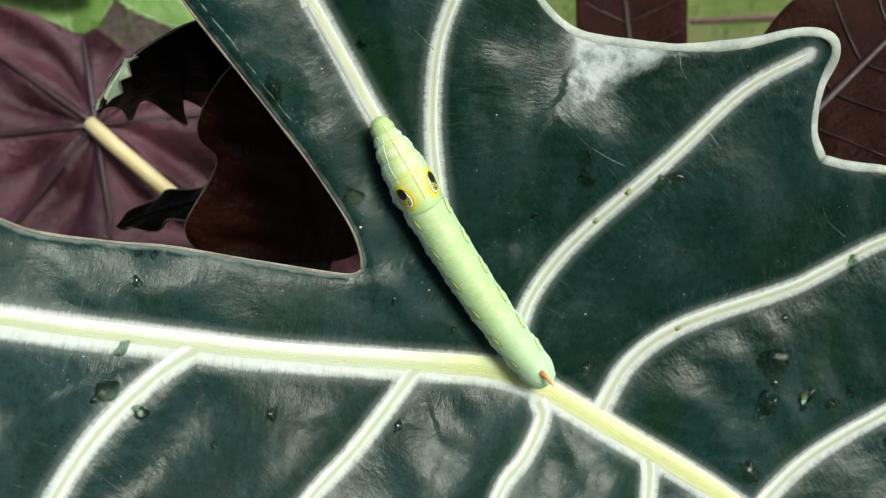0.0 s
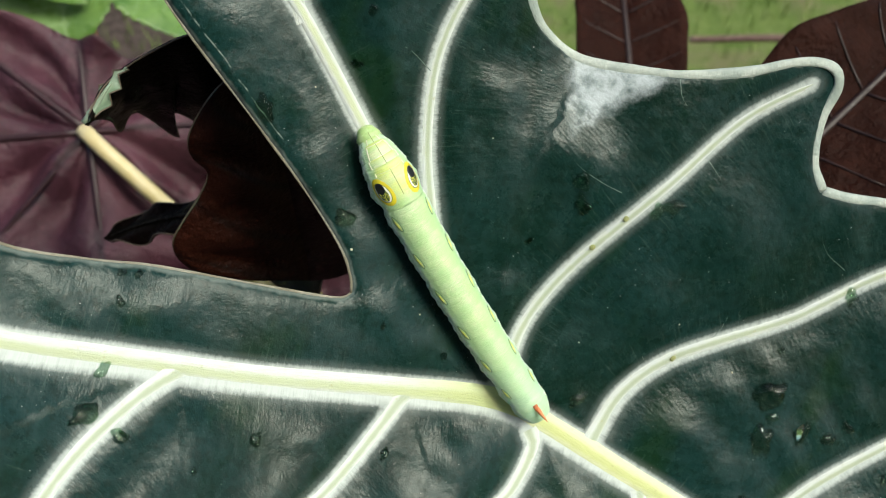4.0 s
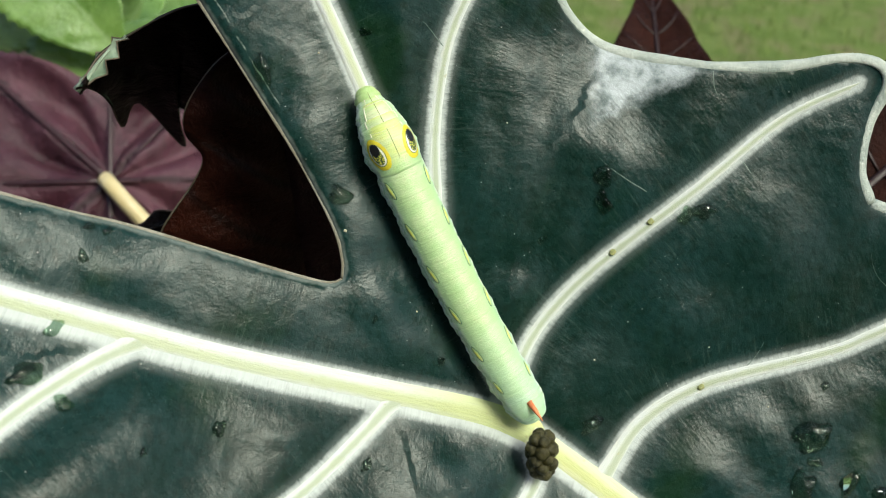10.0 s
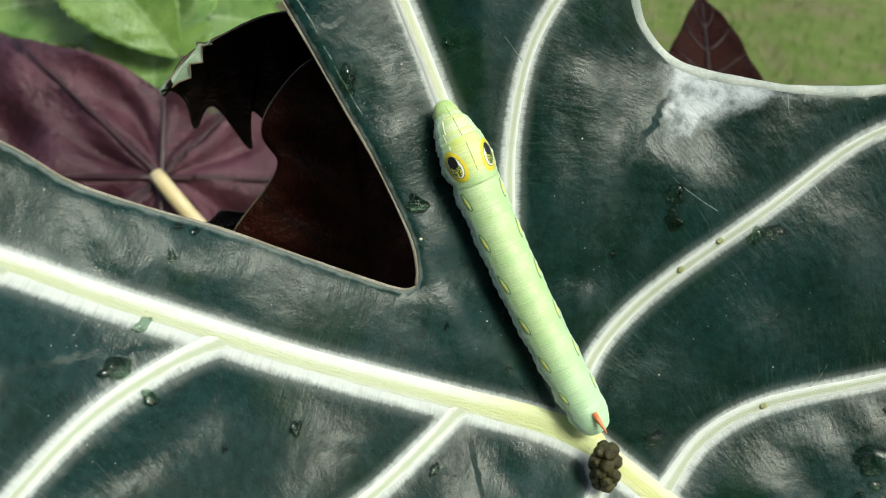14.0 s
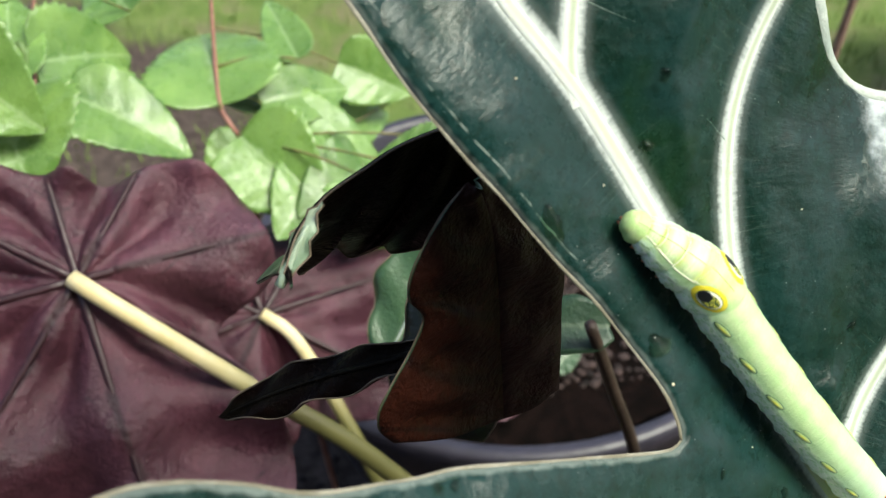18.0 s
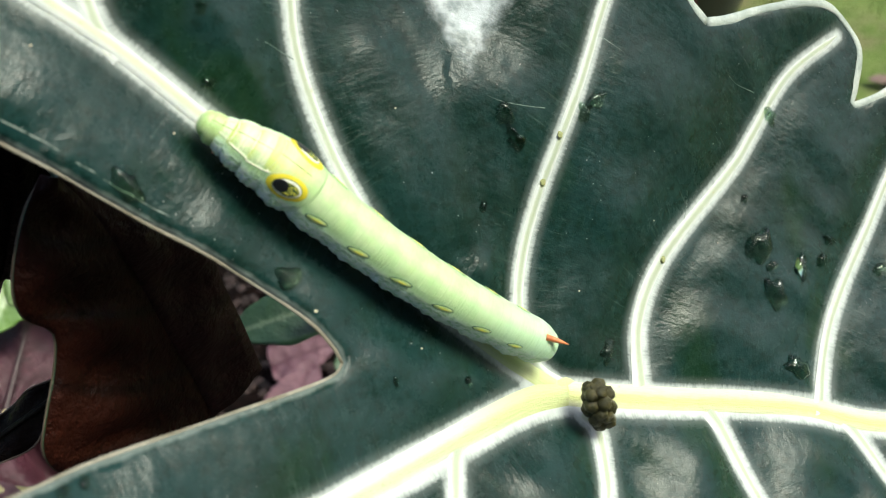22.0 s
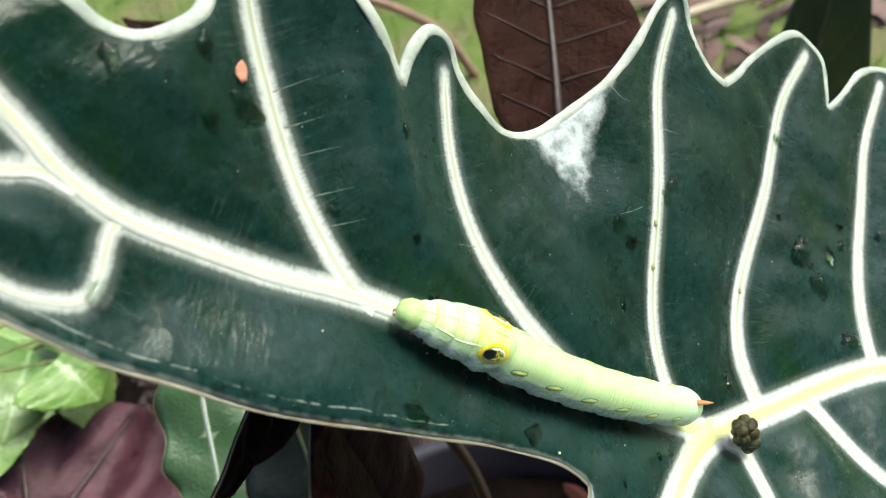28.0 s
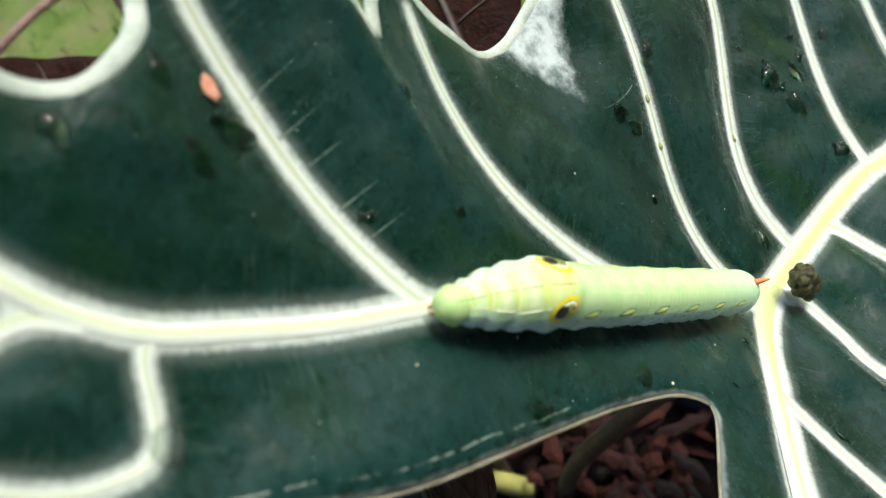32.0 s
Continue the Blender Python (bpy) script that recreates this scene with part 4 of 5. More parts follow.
# ---- the dropping ----
def build_dropping():
    rng = np.random.default_rng(9)
    dung = new("dropping")
    tagged(dung, "dark olive knobbly caterpillar dropping resting on the rib", "dropping")
    m = simple("dark_dung", (0.030, 0.028, 0.007), (0.070, 0.062, 0.016), 900, 0.30, 0.6, 0.0005)
    for ring in range(5):
        x = (ring - 2) * 1.95
        count = 5 if 0 < ring < 4 else 4
        rad = 1.95 if 0 < ring < 4 else 1.25
        for k in range(count + 1):
            a = 2 * math.pi * (k + 0.5 * (ring % 2)) / count
            r = rad if k < count else 0.0
            bm = bmesh.new()
            bmesh.ops.create_icosphere(bm, subdivisions=3, radius=1.0)
            size = Vector((1.45, 1.4, 1.4)) * rng.uniform(0.82, 1.12)
            for v in bm.verts:
                d = 1 + 0.16 * noise.noise(v.co * 1.6 + Vector((ring * 3, k * 5, 0))) + 0.07 * noise.noise(v.co * 4.5 + Vector((k, ring, 3)))
                v.co = Vector((v.co.x * size.x, v.co.y * size.y, v.co.z * size.z)) * d
                v.co += Vector((x, r * math.cos(a), r * math.sin(a)))
                v.co *= 0.001
            part("lump", bm, m, dung)
    return dung


DUNG = build_dropping()


def motions():
    times = [0.0, 1.0, 2.0, 3.0, 4.0, 5.0, 6.0, 7.0, 8.0, 9.0, 11.0, 13.0, 15.0, 16.0, 17.0, 18.0, 19.0, 20.0, 21.0, 22.0, 23.0, 24.0, 25.0, 26.0, 27.0, 28.0, 29.0, 30.0, 31.0, 32.0]
    for ob, s in PIECES:
        walk(ob, [(t, worm_pose(t, s)) for t in times])
    # the dropping leaves the tail between the seventh and the ninth second, then lies still
    rows = []
    rest_a, rest_b = Vector((0.0028, 0.0036, 0.0096)), Vector((0.0082, -0.0064, 0.0041))
    axis = (rest_b - rest_a).normalized()
    side = Vector((0, 0, 1)).cross(axis).normalized()
    rest = Matrix((axis, side, axis.cross(side))).transposed().to_4x4()
    rest.translation = (rest_a + rest_b) / 2
    back = pose(0, 0, -0.0012, 0, 0, 180)
    for t in (0.0, 2.0, 4.0, 6.5, 7.5):
        rows.append((t, LEAF @ worm_pose(t, 0.90) @ back))
    rows.append((7.8, LEAF @ worm_pose(7.8, 0.965) @ back))
    rows.append((8.0, LEAF @ worm_pose(8.0, 1.005) @ back))
    rows.append((8.3, LEAF @ rest @ pose(-0.0026, 0, 0.0004)))
    rows += [(8.6, LEAF @ rest), (9.5, LEAF @ rest), (32.0, LEAF @ rest)]
    walk(DUNG, rows)


# ---- drops and specks on the big leaf ----
def water_drop(u, v, size, seed, tall=0.22, long=1.0, mat=M_WATER):
    """A flat bead of rain with an uneven outline; size is its half width in mm."""
    rng = np.random.default_rng(seed)
    ph, am = rng.uniform(0, 6.28, 4), rng.uniform(0.04, 0.16, 4) * (0.3 if tall > 0.5 else 1.0)
    turn = rng.uniform(0, math.pi)
    sides, rings = 26, 6
    q, lift = [(u, v)], [tall * size]
    for j in range(1, rings + 1):
        for i in range(sides):
            a = 2 * math.pi * i / sides
            k = 1 + sum(am[m] * math.sin((m + 2) * a + ph[m]) for m in range(4))
            r = size * k * math.sin(j / rings * math.pi / 2)
            x, y = r * math.cos(a) * long, r * math.sin(a) / long
            q.append((u + x * math.cos(turn) - y * math.sin(turn), v + x * math.sin(turn) + y * math.cos(turn)))
            lift.append(tall * size * math.cos(j / rings * math.pi / 2) - (0.06 if j == rings else -0.02))
    p = in_leaf(q, 0.0)
    p[:, 2] += np.array(lift) / 1000
    c = p[0] * (1, 1, 1)
    faces = [(0, 1 + i, 1 + (i + 1) % sides) for i in range(sides)]
    for j in range(rings - 1):
        o, w = 1 + j * sides, 1 + (j + 1) * sides
        faces += [(o + i, w + i, w + (i + 1) % sides, o + (i + 1) % sides) for i in range(sides)]
    faces.append(tuple(range(1 + (rings - 1) * sides, 1 + rings * sides))[::-1])
    ob = part("water_drop", (p - c, faces), mat)
    ob.matrix_world = LEAF @ Matrix.Translation(c)
    return tagged(ob, "clear rain drop lying on the dark green leaf", "water drop", "rain drops on the leaf")


DROPS_A = [(-71, 53, 2.2), (-49, 35, 2.1), (-55, 67, 1.0), (0, 56, 2.0), (2, 51, 1.9), (22, 56, 1.9), (19, 54, 1.6), (60, 19, 3.6), (61, 8, 3.0), (62, 14, 1.3), (70, 12, 2.2), (77, 12, 1.7), (81, 16, 1.4), (94, 6.2, 1.5), (72, 47, 1.7), (61, -9, 2.8), (16, 7, 2.0)]
DROPS_B = [(-90, -12, 2.2), (-89, -4, 1.4), (-83, -15, 1.4), (-57, -13, 1.3), (-28, -13, 1.1), (-90, 14.4, 0.8), (-87, 14.6, 0.8), (-89, 9, 1.0), (-7, 40, 0.9), (-68, -19, 0.6), (-19, 10, 0.9)]
DROPS_C = [(-75.5, 109, 2.5), (-83, 110, 1.6), (-94, 122, 1.6), (-80, 119, 1.6), (-49, 95, 1.4), (-67, 89, 0.9), (3, 51, 0.9), (-68, 90, 0.8), (-55, 78, 1.0), (60, 30, 0.9), (-35, 14, 0.7)]
for n, (u, v, r) in enumerate(DROPS_A + DROPS_B + DROPS_C):
    water_drop(u, v, r, 20 + n, 0.50, 1.25)
tagged(water_drop(-107.8, 95.0, 2.1, 3, 0.62, 1.0, M_CLEAR), "round clear rain drop beside a curved vein")

M_FLAKE = simple("red_flake", (0.50, 0.19, 0.12), (0.62, 0.30, 0.20), 500, 0.7, 0.5, 0.0005)
bm = bmesh.new()
bmesh.ops.create_icosphere(bm, subdivisions=3, radius=1.0)
for w in bm.verts:
    w.co = Vector((w.co.x * 1.0, w.co.y * 1.9, w.co.z * 0.28)) * (1 + 0.3 * noise.noise(w.co * 2.1)) * 0.001
flake = part("petal_flake", bm, M_FLAKE)
flake.matrix_world = LEAF @ Matrix.Translation(in_leaf([(-74.5, 114.5)], 0.25)[0]) @ pose(0, 0, 0, 0, 0, -20)
tagged(flake, "small reddish dry flake stuck to the leaf", "debris")
M_SCAR = simple("brown_green_scar", (0.26, 0.29, 0.10), (0.36, 0.36, 0.15), 700, 0.6, 0.4, 0.0004)
for u, v in ((12.8, 50.6), (8.0, 42.4), (36.0, 21.6)):
    bm = bmesh.new()
    bmesh.ops.create_icosphere(bm, subdivisions=3, radius=1.0)
    for w in bm.verts:
        w.co = Vector((w.co.x * 0.8, w.co.y * 0.6, w.co.z * 0.22)) * (1 + 0.35 * noise.noise(w.co * 2.3 + Vector((u, v, 0)))) * 0.001
    ob = part("scar", bm, M_SCAR)
    ob.matrix_world = LEAF @ Matrix.Translation(in_leaf([(u, v)], 0.30)[0]) @ pose(0, 0, 0, 0, 0, 50)
    tagged(ob, "small brown-green scar on a white vein", "scar", "scars on the vein")
M_SPECK = simple("cream_speck", (0.70, 0.62, 0.42), (0.78, 0.72, 0.55), 900, 0.6, 0.2)
for u, v, r in ((-46, 28.7, 0.30), (-27, 18, 0.18), (12, 20, 0.16), (34, 30, 0.15), (-62, 60, 0.16), (-80, 74, 0.18), (-22, 60, 0.15), (50, 22, 0.15)):
    bm = bmesh.new()
    bmesh.ops.create_icosphere(bm, subdivisions=2, radius=r / 1000)
    for w in bm.verts:
        w.co = Vector((w.co.x * 1.2, w.co.y, w.co.z * 0.7)) * (1 + 0.25 * noise.noise(w.co * 3000))
    ob = part("speck", bm, M_SPECK)
    ob.matrix_world = LEAF @ Matrix.Translation(in_leaf([(u, v)], 0.1)[0])
    tagged(ob, "tiny cream grain of dirt on the leaf", "debris", "specks on the leaf")


# ---- leaves of the other plants ----
def blade_grid(length, width, profile, rows=40, cols=17, fold=0.15, bend=0.0, curl=0.0, ripple=0.0, teeth=0, wave=0.0, seed=0, side_veins=6):
    """A leaf blade along +y from its stalk, facing +z, metres; gives verts, faces, the gap to its veins (mm)."""
    rng = np.random.default_rng(seed)
    ph = rng.uniform(0, 6.28, 4)
    verts, gap = [], []
    for i in range(rows + 1):
        s = i / rows
        w = 0.5 * width * profile(s)
        for j in range(cols):
            k = 2 * j / (cols - 1) - 1
            edge = abs(k) ** 6
            ww = w * (1 + wave * edge * math.sin(s * 17 + ph[0] + (k > 0) * 2))
            if teeth:
                ww *= 1 + 0.045 * edge * (2 * ((s * teeth + 0.5 * (k > 0)) % 1.0) - 1)
            x, y = k * ww, s * length - 0.10 * length * abs(k) * profile(s) * (1 - s)
            z = fold * abs(x) + ripple * width * math.sin(s * side_veins * 6.28 + abs(k) * 3.0 + ph[1]) * abs(k) + ripple * 0.8 * width * edge * math.sin(s * 11 + ph[2] + 2 * (k > 0))
            z -= curl * x * x / max(width, 1e-6)
            yy, zz = y, z
            if bend:
                a = bend * s
                yy, zz = (length / bend) * math.sin(a) - z * math.sin(a) - (s * length - y), (length / bend) * (math.cos(a) - 1) + z * math.cos(a)
            verts.append((x, yy, zz))
            f = (s * side_veins - 0.55 * abs(k) * side_veins * 0.35) % 1.0
            along = min(f, 1 - f) / side_veins * length * 0.9
            gap.append(1000 * min(abs(x), along + 0.0005) if 0 < i < rows else 1000 * abs(x))
    faces = [(i * cols + j, i * cols + j + 1, (i + 1) * cols + j + 1, (i + 1) * cols + j) for i in range(rows) for j in range(cols - 1)]
    return verts, faces, gap


def add_blade(name, grid, mats, parent, thick=0.0008, label=""):
    ob = part(name, grid[:2], mats, parent, label)
    floats(ob, "vein_gap", grid[2])
    mod = ob.modifiers.new("thickness", "SOLIDIFY")
    mod.thickness, mod.offset, mod.material_offset = thick, -1.0, len(mats) - 1
    return ob


def facing(base, along, normal):
    """A pose at base with +y along and +z near normal."""
    y = Vector(along).normalized()
    x = y.cross(Vector(normal)).normalized()
    m = Matrix((x, y, x.cross(y))).transposed().to_4x4()
    m.translation = Vector(base)
    return m


def ovate(s):
    return max(0.02, math.sin(math.pi * s**0.62) ** 0.75) if 0 < s < 1 else 0.02


def lance(s):
    return max(0.03, math.sin(math.pi * min(1.0, 0.10 + 0.90 * s) ** 0.85))


# shrub with bright toothed leaves
M_TWIG = simple("red_twig", (0.24, 0.10, 0.07), (0.34, 0.16, 0.12), 120, 0.6, 0.3)
M_NODE = simple("green_leaf_stalk", (0.10, 0.15, 0.035), (0.20, 0.16, 0.06), 200, 0.5, 0.2)


def shrub(label, stem, leaves, seed):
    """stem: world line; leaves: (base, tip, normal, width)."""
    ob = new("hibiscus_shrub")
    ob.location = stem[-1]
    tagged(ob, label, "shrub")
    o = Vector(stem[-1])
    line = spline([tuple(Vector(p) - o) for p in stem], 0.01)
    part("stem", tube(line, np.linspace(0.0010, 0.0028, len(line)), 8), M_TWIG, ob, "brown woody stem")
    for n, (a, b, nrm, w) in enumerate(leaves):
        a, b = Vector(a), Vector(b)
        near = min(line, key=lambda p: (Vector(p) + o - a).length)
        part("leaf_stalk", tube(spline([tuple(near), tuple((Vector(near) + a - o) / 2 + Vector((0, 0, 0.004))), tuple(a - o)], 0.006), 0.0007, 7), M_NODE, ob)
        ln = (b - a).length
        g = blade_grid(ln, w, ovate, 60, 17, 0.26, 0.45 + 0.35 * math.sin(n * 2.1), 0.0, 0.007, 13, 0.0, seed + n, 5)
        leafob = add_blade("leaf", g, [M_HIB], ob, 0.0006, "bright green toothed leaf" if n == 0 else "")
        leafob.matrix_local = Matrix.Translation(-o) @ facing(a, b - a, nrm)
    return ob


UPN = (0.15, -0.62, 0.76)
FRONT = (0.05, -0.80, 0.58)
SLANT = (0.35, -0.45, 0.82)
shrub(
    "leafy shrub with bright green toothed leaves and reddish nodes",
    [(-0.104, 0.568, 0.501), (-0.106, 0.486, 0.473), (-0.098, 0.473, 0.4605), (-0.100, 0.485, 0.42), (-0.09, 0.53, 0.20), (-0.08, 0.55, 0.0)],
    [
        ((-0.0981, 0.4684, 0.4632), (-0.0623, 0.4308, 0.4352), FRONT, 0.060),
        ((-0.1059, 0.4857, 0.4730), (-0.1140, 0.5577, 0.5047), FRONT, 0.072),
        ((-0.0619, 0.5132, 0.4792), (-0.0743, 0.5654, 0.4938), FRONT, 0.026),
        ((-0.0852, 0.4942, 0.4660), (-0.0305, 0.5130, 0.4618), UPN, 0.038),
        ((-0.0804, 0.4946, 0.4568), (-0.0176, 0.4662, 0.4464), SLANT, 0.044),
        ((-0.0950, 0.4837, 0.4498), (-0.1179, 0.4598, 0.4353), UPN, 0.036),
        ((-0.0380, 0.5448, 0.4557), (0.0051, 0.5291, 0.4377), FRONT, 0.042),
        ((-0.0046, 0.5465, 0.4250), (-0.0189, 0.5830, 0.4451), UPN, 0.038),
        ((-0.1053, 0.5038, 0.4642), (-0.0797, 0.5398, 0.4651), SLANT, 0.040),
        ((-0.060, 0.455, 0.440), (-0.085, 0.420, 0.435), UPN, 0.044),
        ((-0.036, 0.462, 0.438), (-0.068, 0.424, 0.448), UPN, 0.048),
        ((-0.024, 0.462, 0.430), (-0.040, 0.430, 0.392), FRONT, 0.042),
        ((-0.0019, 0.4339, 0.4463), (-0.0325, 0.449, 0.4552), UPN, 0.052),
        ((-0.0349, 0.4314, 0.4502), (-0.0329, 0.4054, 0.4388), UPN, 0.056),
        ((0.0141, 0.4594, 0.4492), (0.0082, 0.4287, 0.4294), UPN, 0.046),
        ((-0.088, 0.492, 0.430), (-0.030, 0.500, 0.405), UPN, 0.046),
        ((-0.070, 0.520, 0.420), (0.000, 0.540, 0.430), UPN, 0.046),
        ((-0.075, 0.505, 0.390), (-0.024, 0.490, 0.355), UPN, 0.044),
    ],
    100,
)
shrub(
    "leafy shrub with broad grey-green and bright green toothed leaves",
    [(-0.190, 0.540, 0.525), (-0.190, 0.490, 0.507), (-0.190, 0.474, 0.4995), (-0.199, 0.468, 0.490), (-0.205, 0.48, 0.36), (-0.21, 0.52, 0.18), (-0.21, 0.53, 0.0)],
    [
        ((-0.1769, 0.4760, 0.4964), (-0.1184, 0.4506, 0.4754), SLANT, 0.048),
        ((-0.1898, 0.4901, 0.5073), (-0.1328, 0.5273, 0.4916), FRONT, 0.054),
        ((-0.1989, 0.4762, 0.5078), (-0.2015, 0.5310, 0.5291), UPN, 0.036),
        ((-0.1888, 0.4192, 0.5273), (-0.1800, 0.3800, 0.5080), FRONT, 0.064),
        ((-0.1929, 0.4549, 0.5085), (-0.2224, 0.4555, 0.5287), UPN, 0.050),
        ((-0.1922, 0.5070, 0.4965), (-0.1711, 0.4965, 0.4888), UPN, 0.024),
        ((-0.1481, 0.5516, 0.5000), (-0.1711, 0.5868, 0.5139), FRONT, 0.042),
        ((-0.230, 0.440, 0.530), (-0.275, 0.400, 0.545), UPN, 0.060),
    ],
    140,
)
shrub(
    "upright shrub shoot with pale bright green leaves",
    [(-0.215, 0.420, 0.585), (-0.225, 0.425, 0.560), (-0.230, 0.435, 0.50), (-0.235, 0.45, 0.30), (-0.24, 0.46, 0.0)],
    [
        ((-0.212, 0.415, 0.566), (-0.168, 0.385, 0.532), FRONT, 0.056),
        ((-0.205, 0.432, 0.585), (-0.150, 0.440, 0.580), UPN, 0.046),
        ((-0.222, 0.418, 0.578), (-0.240, 0.400, 0.560), FRONT, 0.044),
        ((-0.215, 0.425, 0.590), (-0.190, 0.450, 0.635), FRONT, 0.046),
    ],
    180,
)


def polar_leaf(name, label, place, normal, tip, reach, mats, ribs, seed, lobes=0.0):
    """An elephant-ear leaf seen from below, spread round its stalk's joint. reach(angle): metres to the rim."""
    ob = new(name)
    ob.matrix_world = facing(place, tip, normal)
    tagged(ob, label, "leaf")
    rng = np.random.default_rng(seed)
    nr, na = 26, 120
    verts, faces, gap = [(0, 0, 0)], [], [0.0]
    for i in range(1, nr + 1):
        for j in range(na):
            a = 2 * math.pi * j / na
            r = reach(a) * i / nr
            x, y = -math.sin(a) * r, math.cos(a) * r
            d = min(r * abs(math.sin((a - b + math.pi) % (2 * math.pi) - math.pi)) if abs((a - b + math.pi) % (2 * math.pi) - math.pi) < 1.2 else r for b in ribs)
            f = ((r * 26.0 + 0.25 * math.cos(a * len(ribs))) % 1.0)
            g2 = min(f, 1 - f) / 26.0 * 1.2
            gap.append(1000 * min(d, g2 + 0.0006))
            z = 0.014 * (1 - math.exp(-((d / 0.018) ** 2))) * -1 + 0.0085 * math.sin(r * 95 + 5 * abs(math.sin(a * 2)) + seed) * min(1, d / 0.02) + 0.008 * noise.noise(Vector((x * 38, y * 38, seed))) - 0.35 * r * r
            z += 0.006 * (i / nr) ** 4 * math.sin(9 * a + seed)
            verts.append((x, y, z))
    for j in range(na):
        faces.append((0, 1 + j, 1 + (j + 1) % na))
    for i in range(nr - 1):
        o, q = 1 + i * na, 1 + (i + 1) * na
        faces += [(o + j, q + j, q + (j + 1) % na, o + (j + 1) % na) for j in range(na)]
    add_blade("blade", (verts, faces, gap), mats, ob, 0.0008)
    for b in ribs:
        r = reach(b) * 0.94
        line = np.array([(-math.sin(b) * r * k, math.cos(b) * r * k, 0.0012 - 0.35 * (r * k) ** 2) for k in np.linspace(0, 1, 14)])
        part("rib", tube(line, np.linspace(0.0017, 0.0004, 14), 8, 0.5), M_PURPLE_RIB, ob, "dark raised rib")
    return ob


def stalk(name, label, line, r0, r1, mat, leaf=None):
    o = Vector(line[-1])
    if leaf is not None:
        bpy.context.view_layer.update()
        inv = leaf.matrix_world.inverted()
        pts = spline([tuple(inv @ Vector(p)) for p in line], 0.006)
        ob = part(name, tube(pts, np.linspace(r0, r1, len(pts)), 12), mat, leaf, label)
        floats(ob, "stalk_run", np.repeat(np.linspace(0, 1, len(pts)), 12))
        return ob
    pts = spline([tuple(Vector(p) - o) for p in line], 0.006)
    ob = part(name, tube(pts, np.linspace(r0, r1, len(pts)), 12), mat)
    ob.location = o
    return tagged(ob, label, "leaf stalk")


def stalk_material():
    """Cream where it meets the leaf, olive brown towards the pot."""
    n = Nodes("cream_stalk")
    fade = n.ramp(n.attr("stalk_run"), 0.06, 0.34)
    col = n.mix(fade, n.mix(n.ramp(n.noise(60, 3), 0.3, 0.7), (0.66, 0.54, 0.26), (0.76, 0.66, 0.42)), (0.15, 0.14, 0.045))
    n.bump(n.noise(300, 3), 0.2, 0.0006)
    return n.done(col, 0.42, 0.4)


M_CREAM = stalk_material()
M_CREAM_GREEN = simple("olive_stalk", (0.34, 0.33, 0.09), (0.46, 0.43, 0.15), 40, 0.4, 0.15)


def ear_a(a):
    """Rim of a broad arrow-shaped leaf: long tip ahead, one full lobe behind and one torn short."""
    a = (a + math.pi) % (2 * math.pi) - math.pi
    r = 0.125 + 0.055 * max(0, math.cos(a)) ** 3 + 0.035 * math.exp(-(((abs(a) - 2.45) / 0.3) ** 2))
    r *= (1 - 0.68 * math.exp(-(((a + 0.92) / 1.08) ** 4))) * (1 - 0.50 * math.exp(-(((a + 2.55) / 0.62) ** 4))) * (1 + 0.035 * math.sin(11 * a))
    return r * (1 - 0.35 * math.exp(-(((abs(a) - math.pi) / 0.25) ** 2)))


def ear_b(a):
    a = (a + math.pi) % (2 * math.pi) - math.pi
    return (0.052 + 0.046 * math.exp(-(((a + 2.0) / 0.85) ** 2)) + 0.03 * math.exp(-(((a - 2.4) / 0.7) ** 2))) * (1 + 0.05 * math.sin(9 * a))


M_PURPLE_RIB = simple("purple_rib", (0.026, 0.007, 0.011), (0.042, 0.013, 0.019), 60, 0.45, 0.2)
PURPLE_N = (0.20, -0.72, 0.66)
ear = polar_leaf("purple_leaf", "drooping elephant-ear leaf showing its dull purple underside", (-0.163, 0.345, 0.487), PURPLE_N, (-0.75, 0.35, 0.42), ear_a, [M_PURPLE], [0.0, 0.75, -0.8, 1.55, -1.55, 2.35, -2.4], 5)
stalk("leaf_stalk", "cream leaf stalk of the purple leaf, olive lower down", [(-0.164, 0.342, 0.491), (-0.150, 0.333, 0.482), (-0.110, 0.318, 0.445), (-0.060, 0.300, 0.400), (-0.02, 0.285, 0.33), (0.0, 0.27, 0.21)], 0.0036, 0.0052, M_CREAM, ear)
ear = polar_leaf("purple_leaf", "lower elephant-ear leaf showing its pale purple underside", (-0.101, 0.405, 0.395), (0.15, -0.70, 0.70), (-0.2, 0.75, 0.60), ear_b, [M_PURPLE], [0.0, 0.8, -0.85, 1.6, -1.6, 2.4, -2.4], 8)
stalk("leaf_stalk", "cream leaf stalk of the lower purple leaf", [(-0.101, 0.402, 0.399), (-0.085, 0.390, 0.385), (-0.062, 0.352, 0.340), (-0.040, 0.318, 0.27), (-0.022, 0.295, 0.21)], 0.0034, 0.0046, M_CREAM, ear)


